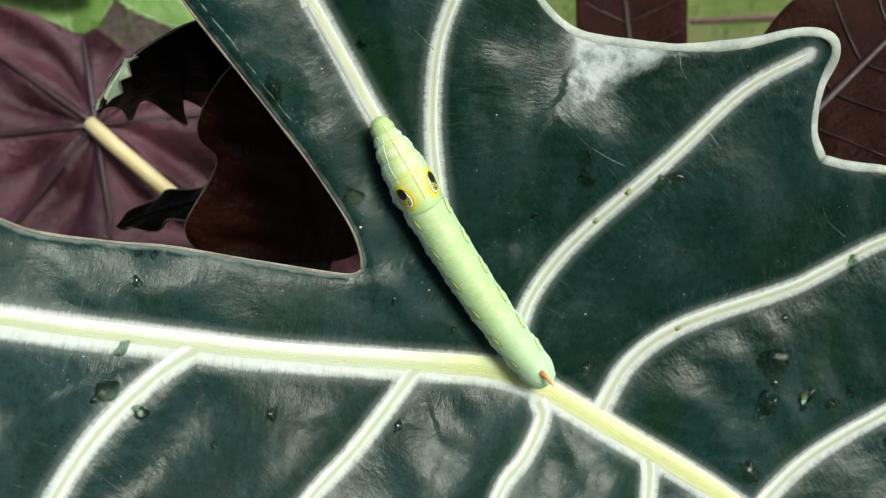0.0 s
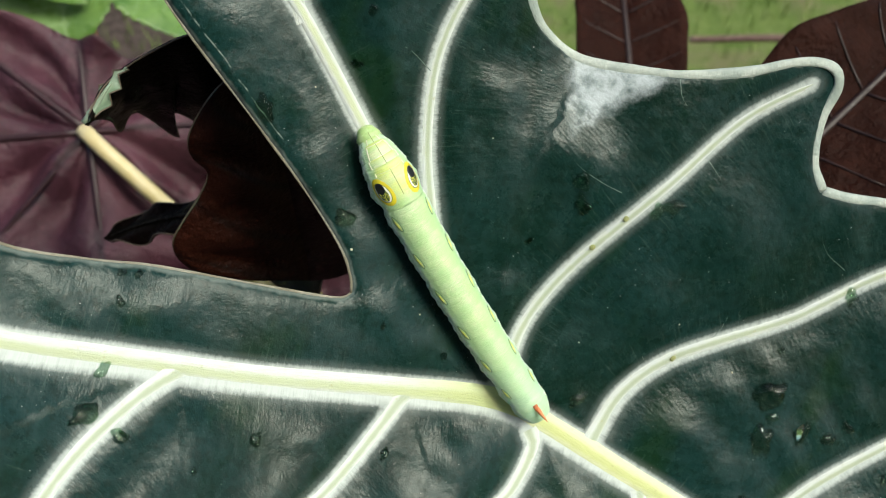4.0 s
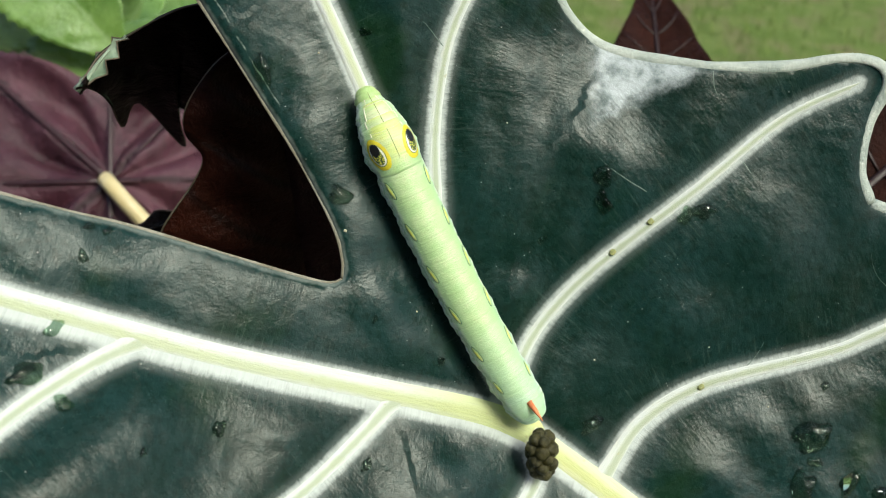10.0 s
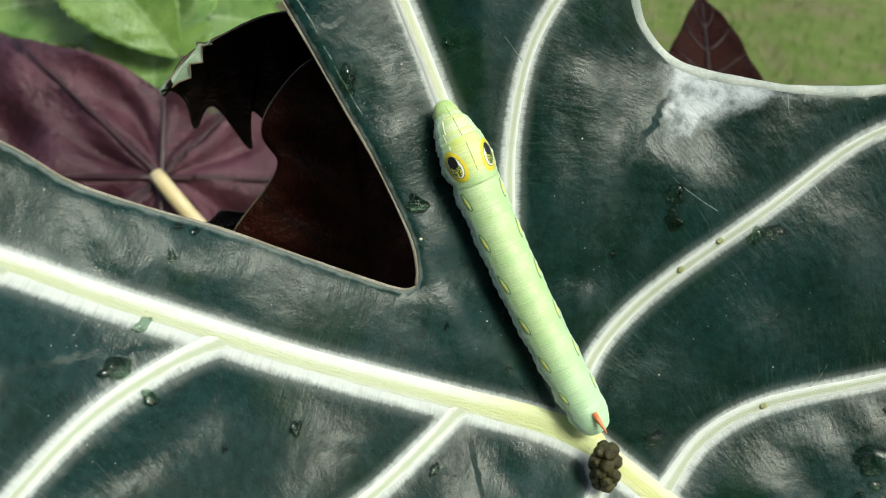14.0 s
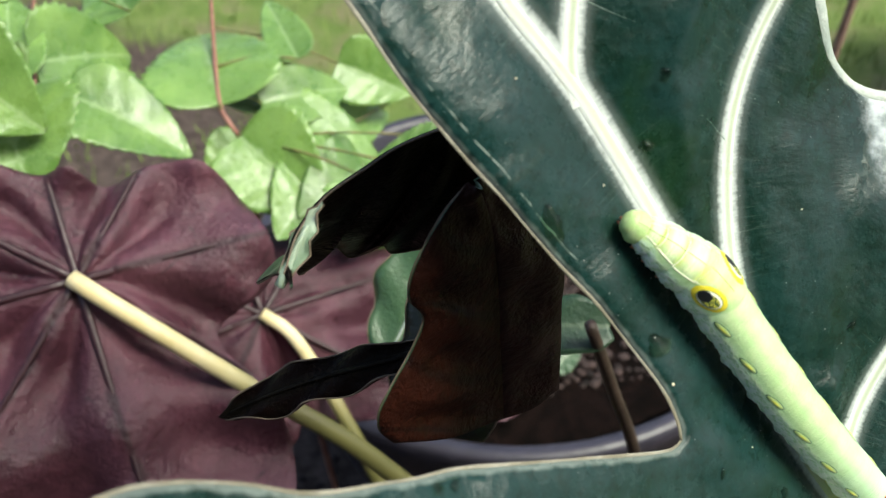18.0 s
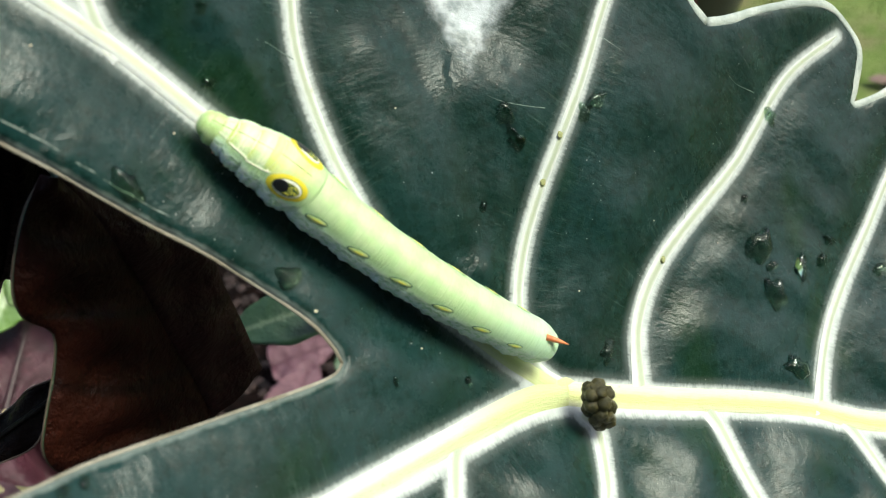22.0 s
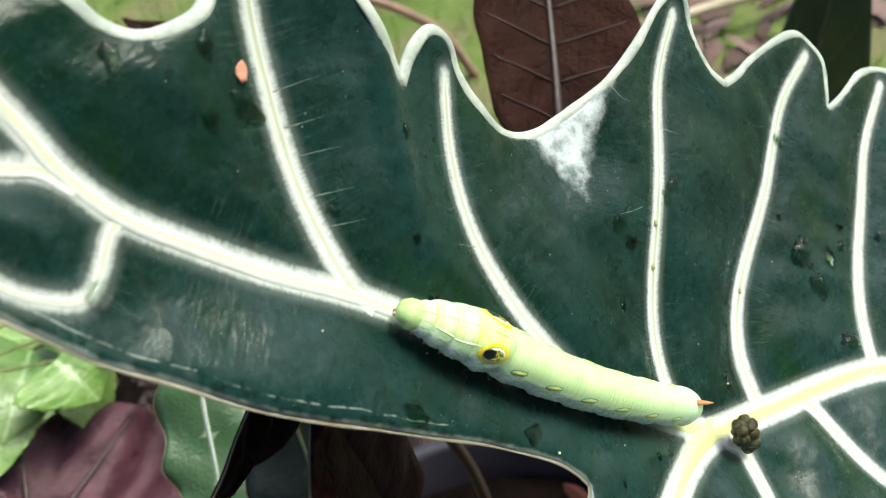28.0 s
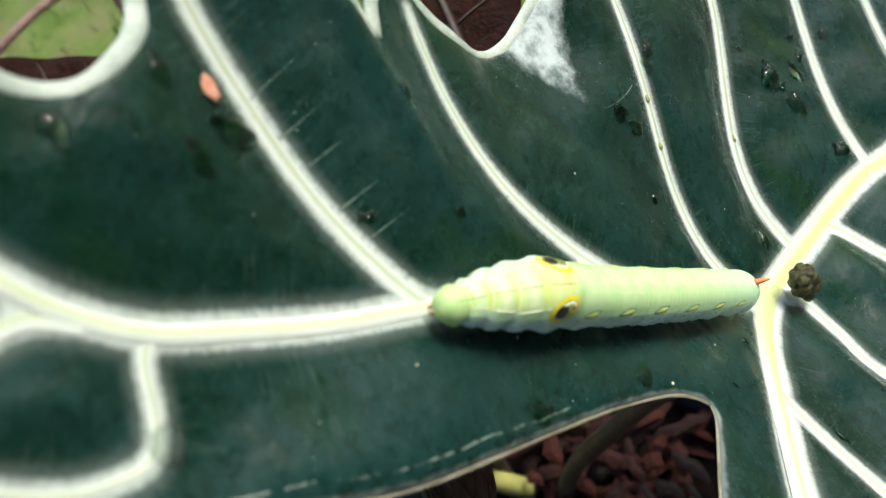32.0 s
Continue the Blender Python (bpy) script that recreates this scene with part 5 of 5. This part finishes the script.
# leaf close behind the big one, seen from below: three lobes
def lobe(parent, spine, half, normal, mats, seed, waves=3.0, amp=0.16, fold=0.10, rows=40, cols=13):
    """A wavy lobe along a world line; half: half widths (m) along it."""
    o = parent.matrix_world.inverted()
    line = spline(spine, 0.002)
    n = len(line)
    at = np.linspace(0, 1, n)
    w = np.interp(at, np.linspace(0, 1, len(half)), half)
    t = np.gradient(line, axis=0)
    t /= np.linalg.norm(t, axis=1)[:, None]
    side = np.cross(t, np.array(normal))
    side /= np.linalg.norm(side, axis=1)[:, None]
    nrm = np.cross(side, t)
    verts, gap = [], []
    for i in range(n):
        for j in range(cols):
            k = 2 * j / (cols - 1) - 1
            ww = w[i] * (1 + amp * abs(k) ** 3 * math.sin(at[i] * 6.28 * waves + seed + 1.3 * (k > 0)))
            z = -fold * ww * k * k + 0.0016 * math.sin(at[i] * 19 + 3 * k + seed) * abs(k)
            p = Vector(line[i] + side[i] * k * ww + nrm[i] * z)
            verts.append(o @ p)
            f = (at[i] * 4 + 0.35 * abs(k)) % 1.0
            gap.append(1000 * min(abs(k) * ww, min(f, 1 - f) * 0.02 + 0.0006))
    faces = [(i * cols + j, i * cols + j + 1, (i + 1) * cols + j + 1, (i + 1) * cols + j) for i in range(n - 1) for j in range(cols - 1)]
    ob = add_blade("lobe", (verts, faces, gap), mats, parent, 0.0005)
    mid = [verts[i * cols + cols // 2] + Vector(nrm[i]) * 0.0003 for i in range(n - 2)]
    part("lobe_rib", tube(mid, np.linspace(0.0010, 0.0003, len(mid)), 8, 0.7), M_RIM if mats[0] is M_TOP else M_OLIVE if mats[0] is M_SHADED_TOP else mats[0], parent)
    for j in (0, cols - 1):
        part("margin", tube([verts[i * cols + j] for i in range(n)], 0.00022, 6), M_RIM_BROWN, parent)
    return ob


# near-black copy of the brown underside: the shade is in its colour
M_SHADED_UNDER = underside_material("shaded_brown_underside", (0.0022, 0.0011, 0.0008), (0.0050, 0.0022, 0.0016), (0.007, 0.006, 0.004), 0.06)
# green upper face darkened in colour to stand in for deep shade
M_SHADED_TOP = green_leaf_material("shaded_green_blade", (0.003, 0.007, 0.004), (0.006, 0.012, 0.008), (0.05, 0.06, 0.025), 0.55)
M_FLAP = underside_material("maroon_underside", (0.022, 0.0065, 0.0060), (0.050, 0.016, 0.015), (0.016, 0.005, 0.004), 0.25)
M_CURL = green_leaf_material("pale_curled_tip", (0.10, 0.17, 0.10), (0.20, 0.29, 0.19), (0.36, 0.44, 0.33))
M_OLIVE = simple("olive_vein", (0.10, 0.11, 0.05), (0.15, 0.16, 0.08), 120, 0.6, 0.2, 0.0004)
M_RIM_BROWN = simple("brown_margin", (0.10, 0.07, 0.045), (0.17, 0.13, 0.09), 160, 0.6, 0.3, 0.0003)
second = new("alocasia_leaf")
second.location = (-0.045, 0.182, 0.60)
tagged(second, "hanging arrow-shaped leaf with a dark brown underside", "leaf")
bpy.context.view_layer.update()
UNDER = [M_BROWN, M_TOP]


def loft(parent, curves, mats, bulge, normal, name="lobe", margins=(0, 1), rows=70, cols=15, bands=4.0):
    """A draped leaf lobe between two world lines, bulged along normal; margins picks the edges that carry a rim."""
    o = parent.matrix_world.inverted()
    a, b = (np.stack([np.interp(np.linspace(0, 1, rows), np.linspace(0, 1, len(c)), c[:, k]) for k in range(3)], 1) for c in (spline(e, 0.0008) for e in curves))
    nrm = np.array(normal) / np.linalg.norm(normal)
    verts, gap = [], []
    for i in range(rows):
        for j in range(cols):
            k = j / (cols - 1)
            p = a[i] * (1 - k) + b[i] * k + nrm * (bulge * 4 * k * (1 - k) + 0.0006 * math.sin(i * 0.35 + 5 * k) * math.sin(3.14 * k))
            f = (bands * i / rows + 0.55 * (1 - k) ** 2) % 1.0
            p = p + nrm * 0.0009 * math.sin(6.283 * f) * math.sin(3.14 * k)
            verts.append(o @ Vector(p))
            gap.append(1000 * (min(f, 1 - f) * 0.014 + 0.0007))
    faces = [(i * cols + j, i * cols + j + 1, (i + 1) * cols + j + 1, (i + 1) * cols + j) for i in range(rows - 1) for j in range(cols - 1)]
    ob = add_blade(name, (verts, faces, gap), mats, parent, 0.0005)
    for m in margins:
        part("margin", tube([verts[i * cols + m * (cols - 1)] for i in range(rows)], 0.00020, 6), M_RIM_BROWN, parent)
    return ob


# broad brown lobe, turned over a fold at its inner side
EDGE_BROWN = [(-0.0451, 0.1778, 0.634), (-0.0500, 0.1752, 0.6307), (-0.0545, 0.1729, 0.625), (-0.0571, 0.1716, 0.6198), (-0.0573, 0.1717, 0.6148), (-0.0548, 0.1733, 0.6087), (-0.0572, 0.1722, 0.6027), (-0.0623, 0.1696, 0.5955), (-0.0652, 0.1682, 0.5905), (-0.0653, 0.1683, 0.5849), (-0.0628, 0.1699, 0.5786)]
FOLD = [(-0.0440, 0.1785, 0.6340), (-0.0408, 0.1806, 0.6230), (-0.0392, 0.1818, 0.6130), (-0.0381, 0.1828, 0.6004), (-0.0375, 0.1835, 0.5887), (-0.0364, 0.1847, 0.5744), (-0.0356, 0.1856, 0.5592)]
loft(second, [EDGE_BROWN, FOLD], UNDER[::-1], 0.0012, (0.48, -0.87, -0.03), "lobe", (0,))
loft(second, [FOLD, [(x + 0.001 + 0.0135 * min(1, 2.0 * n / 6), y + 0.004, z + 0.002) for n, (x, y, z) in enumerate(FOLD)]], [M_TOP, M_FLAP], 0.0005, (0.2, -0.95, -0.05), "folded_flap", (1,), 50, 7, 3.0)
# upper lobe that hangs over, its shade painted near black, with teeth along its lower rim and a pale curled tip
EDGE_TOP = [(-0.0779, 0.1708, 0.6264), (-0.0745, 0.1755, 0.6310), (-0.0690, 0.1800, 0.6340), (-0.0620, 0.1805, 0.6380), (-0.0555, 0.1825, 0.6402), (-0.0450, 0.1870, 0.6400), (-0.0340, 0.1930, 0.6380)]
TEETH = [(-0.0779, 0.1708, 0.6264), (-0.0790, 0.1830, 0.6165), (-0.0846, 0.2004, 0.5990), (-0.0775, 0.1965, 0.6085), (-0.0758, 0.2171, 0.5846), (-0.0690, 0.1990, 0.6070), (-0.0640, 0.2130, 0.5910), (-0.0585, 0.1990, 0.6050), (-0.0545, 0.2110, 0.5920), (-0.0450, 0.2000, 0.6020), (-0.0340, 0.2020, 0.6010)]
loft(second, [EDGE_TOP, TEETH], [M_SHADED_UNDER, M_TOP], 0.0035, (0.2, -0.85, 0.1), "lobe", (0, 1), 110, 15, 5.0)
lobe(second, [(-0.052, 0.1860, 0.5860), (-0.064, 0.1900, 0.5800), (-0.076, 0.1950, 0.5730), (-0.088, 0.1995, 0.5650), (-0.100, 0.2037, 0.5559)], [0.003, 0.0042, 0.0050, 0.0048, 0.0006], (-0.15, -0.5, 0.85), [M_SHADED_UNDER, M_TOP], 1.0, 3.0, 0.12)

# a deeper lobe with olive veins, its shade painted in as black-green
lobe(second, [(-0.0291, 0.2221, 0.5887), (-0.0295, 0.2229, 0.5792), (-0.0346, 0.216, 0.5675), (-0.0437, 0.2046, 0.5537), (-0.0476, 0.1996, 0.5399)], [0.004, 0.012, 0.017, 0.017, 0.010], (-0.30, -0.45, 0.84), [M_SHADED_TOP, M_BROWN], 1.7, 2.0, 0.08, 0.05)
# one lobe behind it shows the grey-green upper face, and a pale tip curls over
lobe(second, [(-0.0171, 0.293, 0.5445), (-0.0237, 0.2887, 0.5373), (-0.0309, 0.2831, 0.5281), (-0.0379, 0.2764, 0.5191), (-0.0452, 0.2693, 0.5104), (-0.0548, 0.2606, 0.5001)], [0.006, 0.013, 0.015, 0.015, 0.013, 0.004], (-0.14, -0.60, 0.78), [M_TOP, M_BROWN], 0.7, 3.2, 0.10, 0.10)
lobe(second, [(-0.0790, 0.1700, 0.6245), (-0.0768, 0.1722, 0.6268), (-0.0745, 0.1744, 0.6298), (-0.0722, 0.1766, 0.6322), (-0.0700, 0.1785, 0.6340)], [0.0002, 0.0016, 0.0021, 0.0013, 0.0002], (-0.45, -0.70, 0.55), [M_CURL, M_BROWN], 0.7, 2.0, 0.05, 0.3)


# ---- ground, pots and what grows round them ----
def ground_sheet():
    n = 90
    xs = np.sign(np.linspace(-1, 1, n)) * np.abs(np.linspace(-1, 1, n)) ** 3.2 * 300
    verts = []
    for y in xs:
        for x in xs:
            near = math.exp(-((x * x + y * y) / 9.0))
            verts.append((x, y + 0.6, near * 0.012 * noise.noise(Vector((x * 3, y * 3, 0)))))
    faces = [(i * n + j, i * n + j + 1, (i + 1) * n + j + 1, (i + 1) * n + j) for i in range(n - 1) for j in range(n - 1)]
    return tagged(part("ground", (verts, faces), M_GROUND), "soil and lawn round the pots", "ground", kind="structure")


ground_sheet()
# added unseen wall: its dark face replaces low sky in the blade's reflections
M_BLOCKER = simple("dark_blocker_plaster", (0.045, 0.045, 0.038), (0.085, 0.080, 0.068), 3, 0.9, 0.3, 0.004)
for name, x0, x1, y0, y1 in (("glare_blocker_wall", -4.0, 1.35, -1.6, -1.4),):
    bm = bmesh.new()
    bmesh.ops.create_cube(bm, size=1.0)
    bmesh.ops.transform(bm, matrix=Matrix.Translation(((x0 + x1) / 2, (y0 + y1) / 2, 1.25)) @ Matrix.Diagonal((x1 - x0, y1 - y0, 2.6, 1)), verts=bm.verts)
    tagged(part(name, bm, M_BLOCKER, None, "", False), "plain dark wall added unseen behind the camera to cut glare on the leaf", "wall", kind="structure")


def scatter(name, label, category, count, area, mat, shape, seed):
    """Countless small pieces of one kind, joined."""
    rng = np.random.default_rng(seed)
    pieces = []
    for _ in range(count):
        x, y = rng.uniform(area[0], area[1]), rng.uniform(area[2], area[3])
        v, f = shape(rng)
        a = rng.uniform(0, 6.28)
        c, s = math.cos(a), math.sin(a)
        pieces.append(([(x + c * p[0] - s * p[1], y + s * p[0] + c * p[1], area[4] + p[2]) for p in v], f))
    ob = part(name, joined(pieces), mat, smooth=False)
    return tagged(ob, label, category, kind="stuff")


def pebble(rng):
    r = rng.uniform(0.0015, 0.0046)
    bm = bmesh.new()
    bmesh.ops.create_icosphere(bm, subdivisions=1, radius=r)
    v = [(p.co.x * rng.uniform(0.8, 1.3), p.co.y * rng.uniform(0.7, 1.1), p.co.z * 0.6 + 0.3 * r) for p in bm.verts]
    f = [tuple(q.index for q in face.verts) for face in bm.faces]
    bm.free()
    return v, f


def grass_blade(rng):
    h, w, lean = rng.uniform(0.012, 0.032), rng.uniform(0.0008, 0.0018), rng.uniform(-0.02, 0.02)
    return [(-w, 0, 0), (w, 0, 0), (w * 0.6, lean * 0.4, h * 0.6), (-w * 0.6, lean * 0.4, h * 0.6), (0, lean, h)], [(0, 1, 2, 3), (3, 2, 4)]


def litter(rng):
    w, l = rng.uniform(0.002, 0.006), rng.uniform(0.006, 0.018)
    z = rng.uniform(0.0, 0.030)
    h = rng.uniform(0.001, 0.006)
    ts = np.linspace(-1, 1, 7)
    wob = rng.uniform(-0.3, 0.3, 7) * w
    rows = [(l * t, wob[i], z + h * (1 - t * t) + 0.3 * l * t * h / 0.006, w * math.sqrt(max(0.02, 1 - t * t)) * rng.uniform(0.7, 1.1)) for i, t in enumerate(ts)]
    v = [p for x, y, zz, k in rows for p in ((x, y - k, zz), (x, y, zz + 0.4 * k), (x, y + k, zz))]
    return v, [(3 * i + j, 3 * i + j + 1, 3 * i + j + 4, 3 * i + j + 3) for i in range(6) for j in range(2)]


def island(name, a, b, rough=0.85):
    n = Nodes(name)
    r = n.t.nodes.new("ShaderNodeNewGeometry").outputs["Random Per Island"]
    col = n.mix(r, a, b)
    col = n.mix(n.ramp(n.noise(300, 3), 0.4, 0.7, 0.0, 0.4), col, tuple(0.5 * c for c in a))
    n.bump(n.noise(500, 3), 0.3, 0.001)
    return n.done(col, rough, 0.3)


M_PEBBLE = island("grit", (0.012, 0.008, 0.007), (0.062, 0.040, 0.036))
M_GRASS = island("grass_blades", (0.13, 0.20, 0.040), (0.20, 0.27, 0.075), 0.9)
# litter colours darkened to carry the shade under the big leaf
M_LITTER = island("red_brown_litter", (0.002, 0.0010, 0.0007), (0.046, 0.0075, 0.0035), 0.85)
scatter("gravel", "grey and pinkish gravel on bare soil", "gravel", 1500, (-0.35, 0.50, 0.40, 1.0, 0.0), M_PEBBLE, pebble, 1)
scatter("bark_chips", "grey and pinkish grit and bark on the pot's soil", "gravel", 3000, (-0.05, 0.24, 0.47, 0.78, 0.203), M_PEBBLE, pebble, 11)
scatter("grass", "short patchy lawn grass", "grass", 4500, (0.42, 1.7, 0.30, 2.1, 0.0), M_GRASS, grass_blade, 2)
scatter("grass", "short patchy lawn grass farther off", "grass", 2500, (-0.8, 0.6, 1.05, 2.3, 0.0), M_GRASS, grass_blade, 3)

M_POT = simple("grey_plastic", (0.026, 0.024, 0.036), (0.044, 0.040, 0.056), 30, 0.42, 0.15)
M_POT_DARK = simple("black_plastic", (0.020, 0.020, 0.024), (0.035, 0.035, 0.040), 30, 0.4, 0.15)
# soil painted near black for the shade that the foliage casts
M_SOIL = simple("shaded_soil", (0.0035, 0.0025, 0.002), (0.011, 0.006, 0.005), 90, 0.95, 0.8, 0.004, 6.0, 0.05)


def pot(label, x, y, r, h, mat, soil=0.85):
    ob = new("plant_pot")
    ob.location = (x, y, 0)
    tagged(ob, label, "pot")
    sec = [(0.70 * r, 0.0), (0.74 * r, 0.02), (0.93 * r, h - 0.035), (0.935 * r, h - 0.03), (1.0 * r, h - 0.03), (1.01 * r, h - 0.004), (1.0 * r, h), (0.955 * r, h), (0.945 * r, h - 0.004), (0.90 * r, h - 0.04), (0.72 * r, 0.02), (0.0005, 0.018)]
    n = 72
    verts = [(q * math.cos(6.28318 * k / n), q * math.sin(6.28318 * k / n), z) for q, z in sec for k in range(n)]
    faces = [(i * n + k, i * n + (k + 1) % n, (i + 1) * n + (k + 1) % n, (i + 1) * n + k) for i in range(len(sec) - 1) for k in range(n)]
    part("wall", (verts, faces), mat, ob)
    rr = r * (0.72 + 0.2 * soil)
    v, f = [(0, 0, soil * h)], []
    for i in range(1, 13):
        for k in range(48):
            a = 6.28318 * k / 48
            v.append((rr * i / 12 * math.cos(a), rr * i / 12 * math.sin(a), soil * h + 0.006 * noise.noise(Vector((i * 0.9, math.cos(a) * 3, math.sin(a) * 3)))))
    f += [(0, 1 + k, 1 + (k + 1) % 48) for k in range(48)]
    for i in range(11):
        f += [(1 + i * 48 + k, 1 + (i + 1) * 48 + k, 1 + (i + 1) * 48 + (k + 1) % 48, 1 + i * 48 + (k + 1) % 48) for k in range(48)]
    part("soil", (v, f), M_SOIL, ob, "potting soil with shade painted dark")
    return ob


pot("grey plastic pot full of shade-darkened soil under the big leaf", 0.005, 0.235, 0.150, 0.25, M_POT, 0.86)
pot("grey plastic pot with gritty soil behind the big leaf", 0.095, 0.625, 0.220, 0.22, M_POT, 0.93)
pot("black plastic pot standing on the lawn", 0.97, 1.02, 0.13, 0.22, M_POT_DARK)
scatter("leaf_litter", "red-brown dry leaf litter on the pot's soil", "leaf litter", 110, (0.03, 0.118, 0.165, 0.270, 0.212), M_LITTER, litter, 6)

# yellow-green stalk bowed over the soil
stalk("bent_stalk", "yellow-green stalk bowed over the pot's soil", [(0.012, 0.362, 0.225), (0.018, 0.335, 0.255), (0.030, 0.312, 0.266), (0.050, 0.288, 0.258), (0.060, 0.262, 0.220)], 0.0055, 0.0065, M_CREAM_GREEN)
M_BARK = simple("dark_stem", (0.035, 0.020, 0.014), (0.065, 0.040, 0.028), 60, 0.6, 0.3)
M_PALE_TWIG = simple("pale_twig", (0.40, 0.33, 0.22), (0.52, 0.45, 0.33), 60, 0.7, 0.3)
M_PINK = simple("pink_brown_twig", (0.24, 0.14, 0.11), (0.34, 0.21, 0.17), 60, 0.7, 0.3)
stalk("leaf_stalk", "thin dark brown leaf stalk rising from the pot", [(0.0119, 0.2498, 0.5145), (0.0264, 0.2564, 0.4712), (0.0467, 0.2676, 0.4096), (0.062, 0.276, 0.33), (0.065, 0.275, 0.21)], 0.0020, 0.0036, M_BARK)
M_PINK_LEAF = underside_material("dusty_purple_blade", (0.10, 0.045, 0.060), (0.20, 0.105, 0.125), (0.08, 0.03, 0.04), 0.35)
for label, base, tip, normal, width, mat in (
    ("dusty purple leaf lying on the gritty soil", (0.028, 0.455, 0.221), (0.078, 0.500, 0.236), (0.1, -0.35, 0.9), 0.044, M_PINK_LEAF),
    ("dusty purple leaf lying on the gritty soil", (0.050, 0.520, 0.222), (0.100, 0.505, 0.232), (-0.1, -0.25, 0.9), 0.040, M_PINK_LEAF),
    ("small green leaf lying on the gritty soil", (0.088, 0.478, 0.224), (0.116, 0.492, 0.236), (0.1, -0.4, 0.9), 0.020, M_TOP),
    ("dusty purple leaf lying beside the pot", (-0.075, 0.600, 0.205), (-0.020, 0.625, 0.225), (0.2, -0.45, 0.85), 0.050, M_PINK_LEAF),
):
    ob = new("fallen_leaf")
    ob.matrix_world = facing(base, Vector(tip) - Vector(base), normal)
    tagged(ob, label, "leaf", "fallen leaves on the soil")
    add_blade("blade", blade_grid((Vector(tip) - Vector(base)).length, width, ovate, 30, 13, 0.18, 0.3, 0.0, 0.02, 9, 0.0, int(1000 * width), 5), [mat], ob)
M_DEEP = green_leaf_material("deep_green_blade", (0.012, 0.034, 0.016), (0.022, 0.055, 0.028), (0.10, 0.14, 0.09))
g = blade_grid(0.040, 0.020, lance, 30, 11, 0.2, 0.4, 0.0, 0.01, 0, 0.05, 31, 5)
sm = new("small_leaf")
sm.matrix_world = facing((0.0215, 0.2560, 0.505), (-0.55, 0.16, 0.02), (0.1, -0.6, 0.8))
tagged(sm, "small dark green leaf beside a brown stalk", "leaf")
add_blade("blade", g, [M_DEEP], sm)
stalk("branch", "pinkish-brown bare twig bent over the lawn", [(0.30, 0.98, 0.16), (0.42, 0.90, 0.21), (0.52, 0.84, 0.20), (0.62, 0.80, 0.10), (0.66, 0.78, 0.0)], 0.004, 0.006, M_PINK)
stalk("branch", "thin dark upright twig on the lawn", [(0.50, 0.80, 0.42), (0.50, 0.81, 0.28), (0.505, 0.83, 0.14), (0.51, 0.84, 0.0)], 0.004, 0.006, M_PINK)

M_RED_RIB = simple("red_brown_rib", (0.016, 0.005, 0.0035), (0.026, 0.008, 0.006), 60, 0.5, 0.2)


# red-brown leaves standing behind the right-hand rim
def standing_leaf(label, base, tip, normal, width, mats, seed):
    ob = new("elephant_ear_leaf")
    a, b = Vector(base), Vector(tip)
    ob.matrix_world = facing(a, b - a, normal)
    tagged(ob, label, "leaf")
    g = blade_grid((b - a).length, width, lance, 50, 15, 0.35, 0.25, 0.0, 0.012, 0, 0.05, seed, 7)
    add_blade("blade", g, mats, ob)
    ln = (b - a).length
    v = g[0]
    rib = np.array([v[i * 15 + 7] for i in range(0, 48)]) + (0, 0, 0.0006)
    part("midrib", tube(rib, np.linspace(0.0018, 0.0005, len(rib)), 8, 0.5), mats[-1], ob, "raised midrib")
    for i in range(4, 44, 6):
        for s in (1, -1):
            side = np.array([v[min(50, i + k) * 15 + 7 + s * k] for k in range(0, 7)]) + (0, 0, 0.0004)
            part("side_vein", tube(side, np.linspace(0.0005, 0.0002, len(side)), 6, 0.5), mats[-1], ob)
    return ob


standing_leaf("red-brown leaf underside standing behind the big leaf", (0.1002, 0.2275, 0.5565), (0.1813, 0.2819, 0.6187), (-0.35, -0.70, 0.62), 0.058, [M_REDBROWN, M_RED_RIB], 51)
standing_leaf("dark red-brown leaf underside behind the big leaf", (0.0834, 0.3239, 0.5129), (0.0789, 0.4307, 0.5793), (0.05, -0.85, 0.50), 0.050, [M_REDBROWN, M_RED_RIB], 52)
standing_leaf("dark green pale-veined leaf behind the lawn twigs", (0.42, 0.30, 0.0), (0.36, 0.20, 0.52), (-0.6, -0.5, 0.6), 0.10, [M_DEEP, M_OLIVE], 53)



# dry litter and a pale twig at the edge of the lawn
def dry_scrap(rng):
    v, f = litter(rng)
    return [(3.2 * x, 3.2 * y, 0.4 * z) for x, y, z in v], f


M_SCRAP = island("dry_scraps", (0.060, 0.030, 0.026), (0.24, 0.16, 0.14), 0.8)
scatter("dry_leaves", "pinkish and brown dry leaf scraps on the lawn's edge", "leaf litter", 90, (0.72, 1.10, 0.34, 0.66, 0.0), M_SCRAP, dry_scrap, 16)
stalk("branch", "pale dry twig lying on the litter", [(0.70, 0.62, 0.03), (0.82, 0.56, 0.05), (0.95, 0.46, 0.04), (1.02, 0.42, 0.0)], 0.006, 0.008, M_PALE_TWIG)

motions()
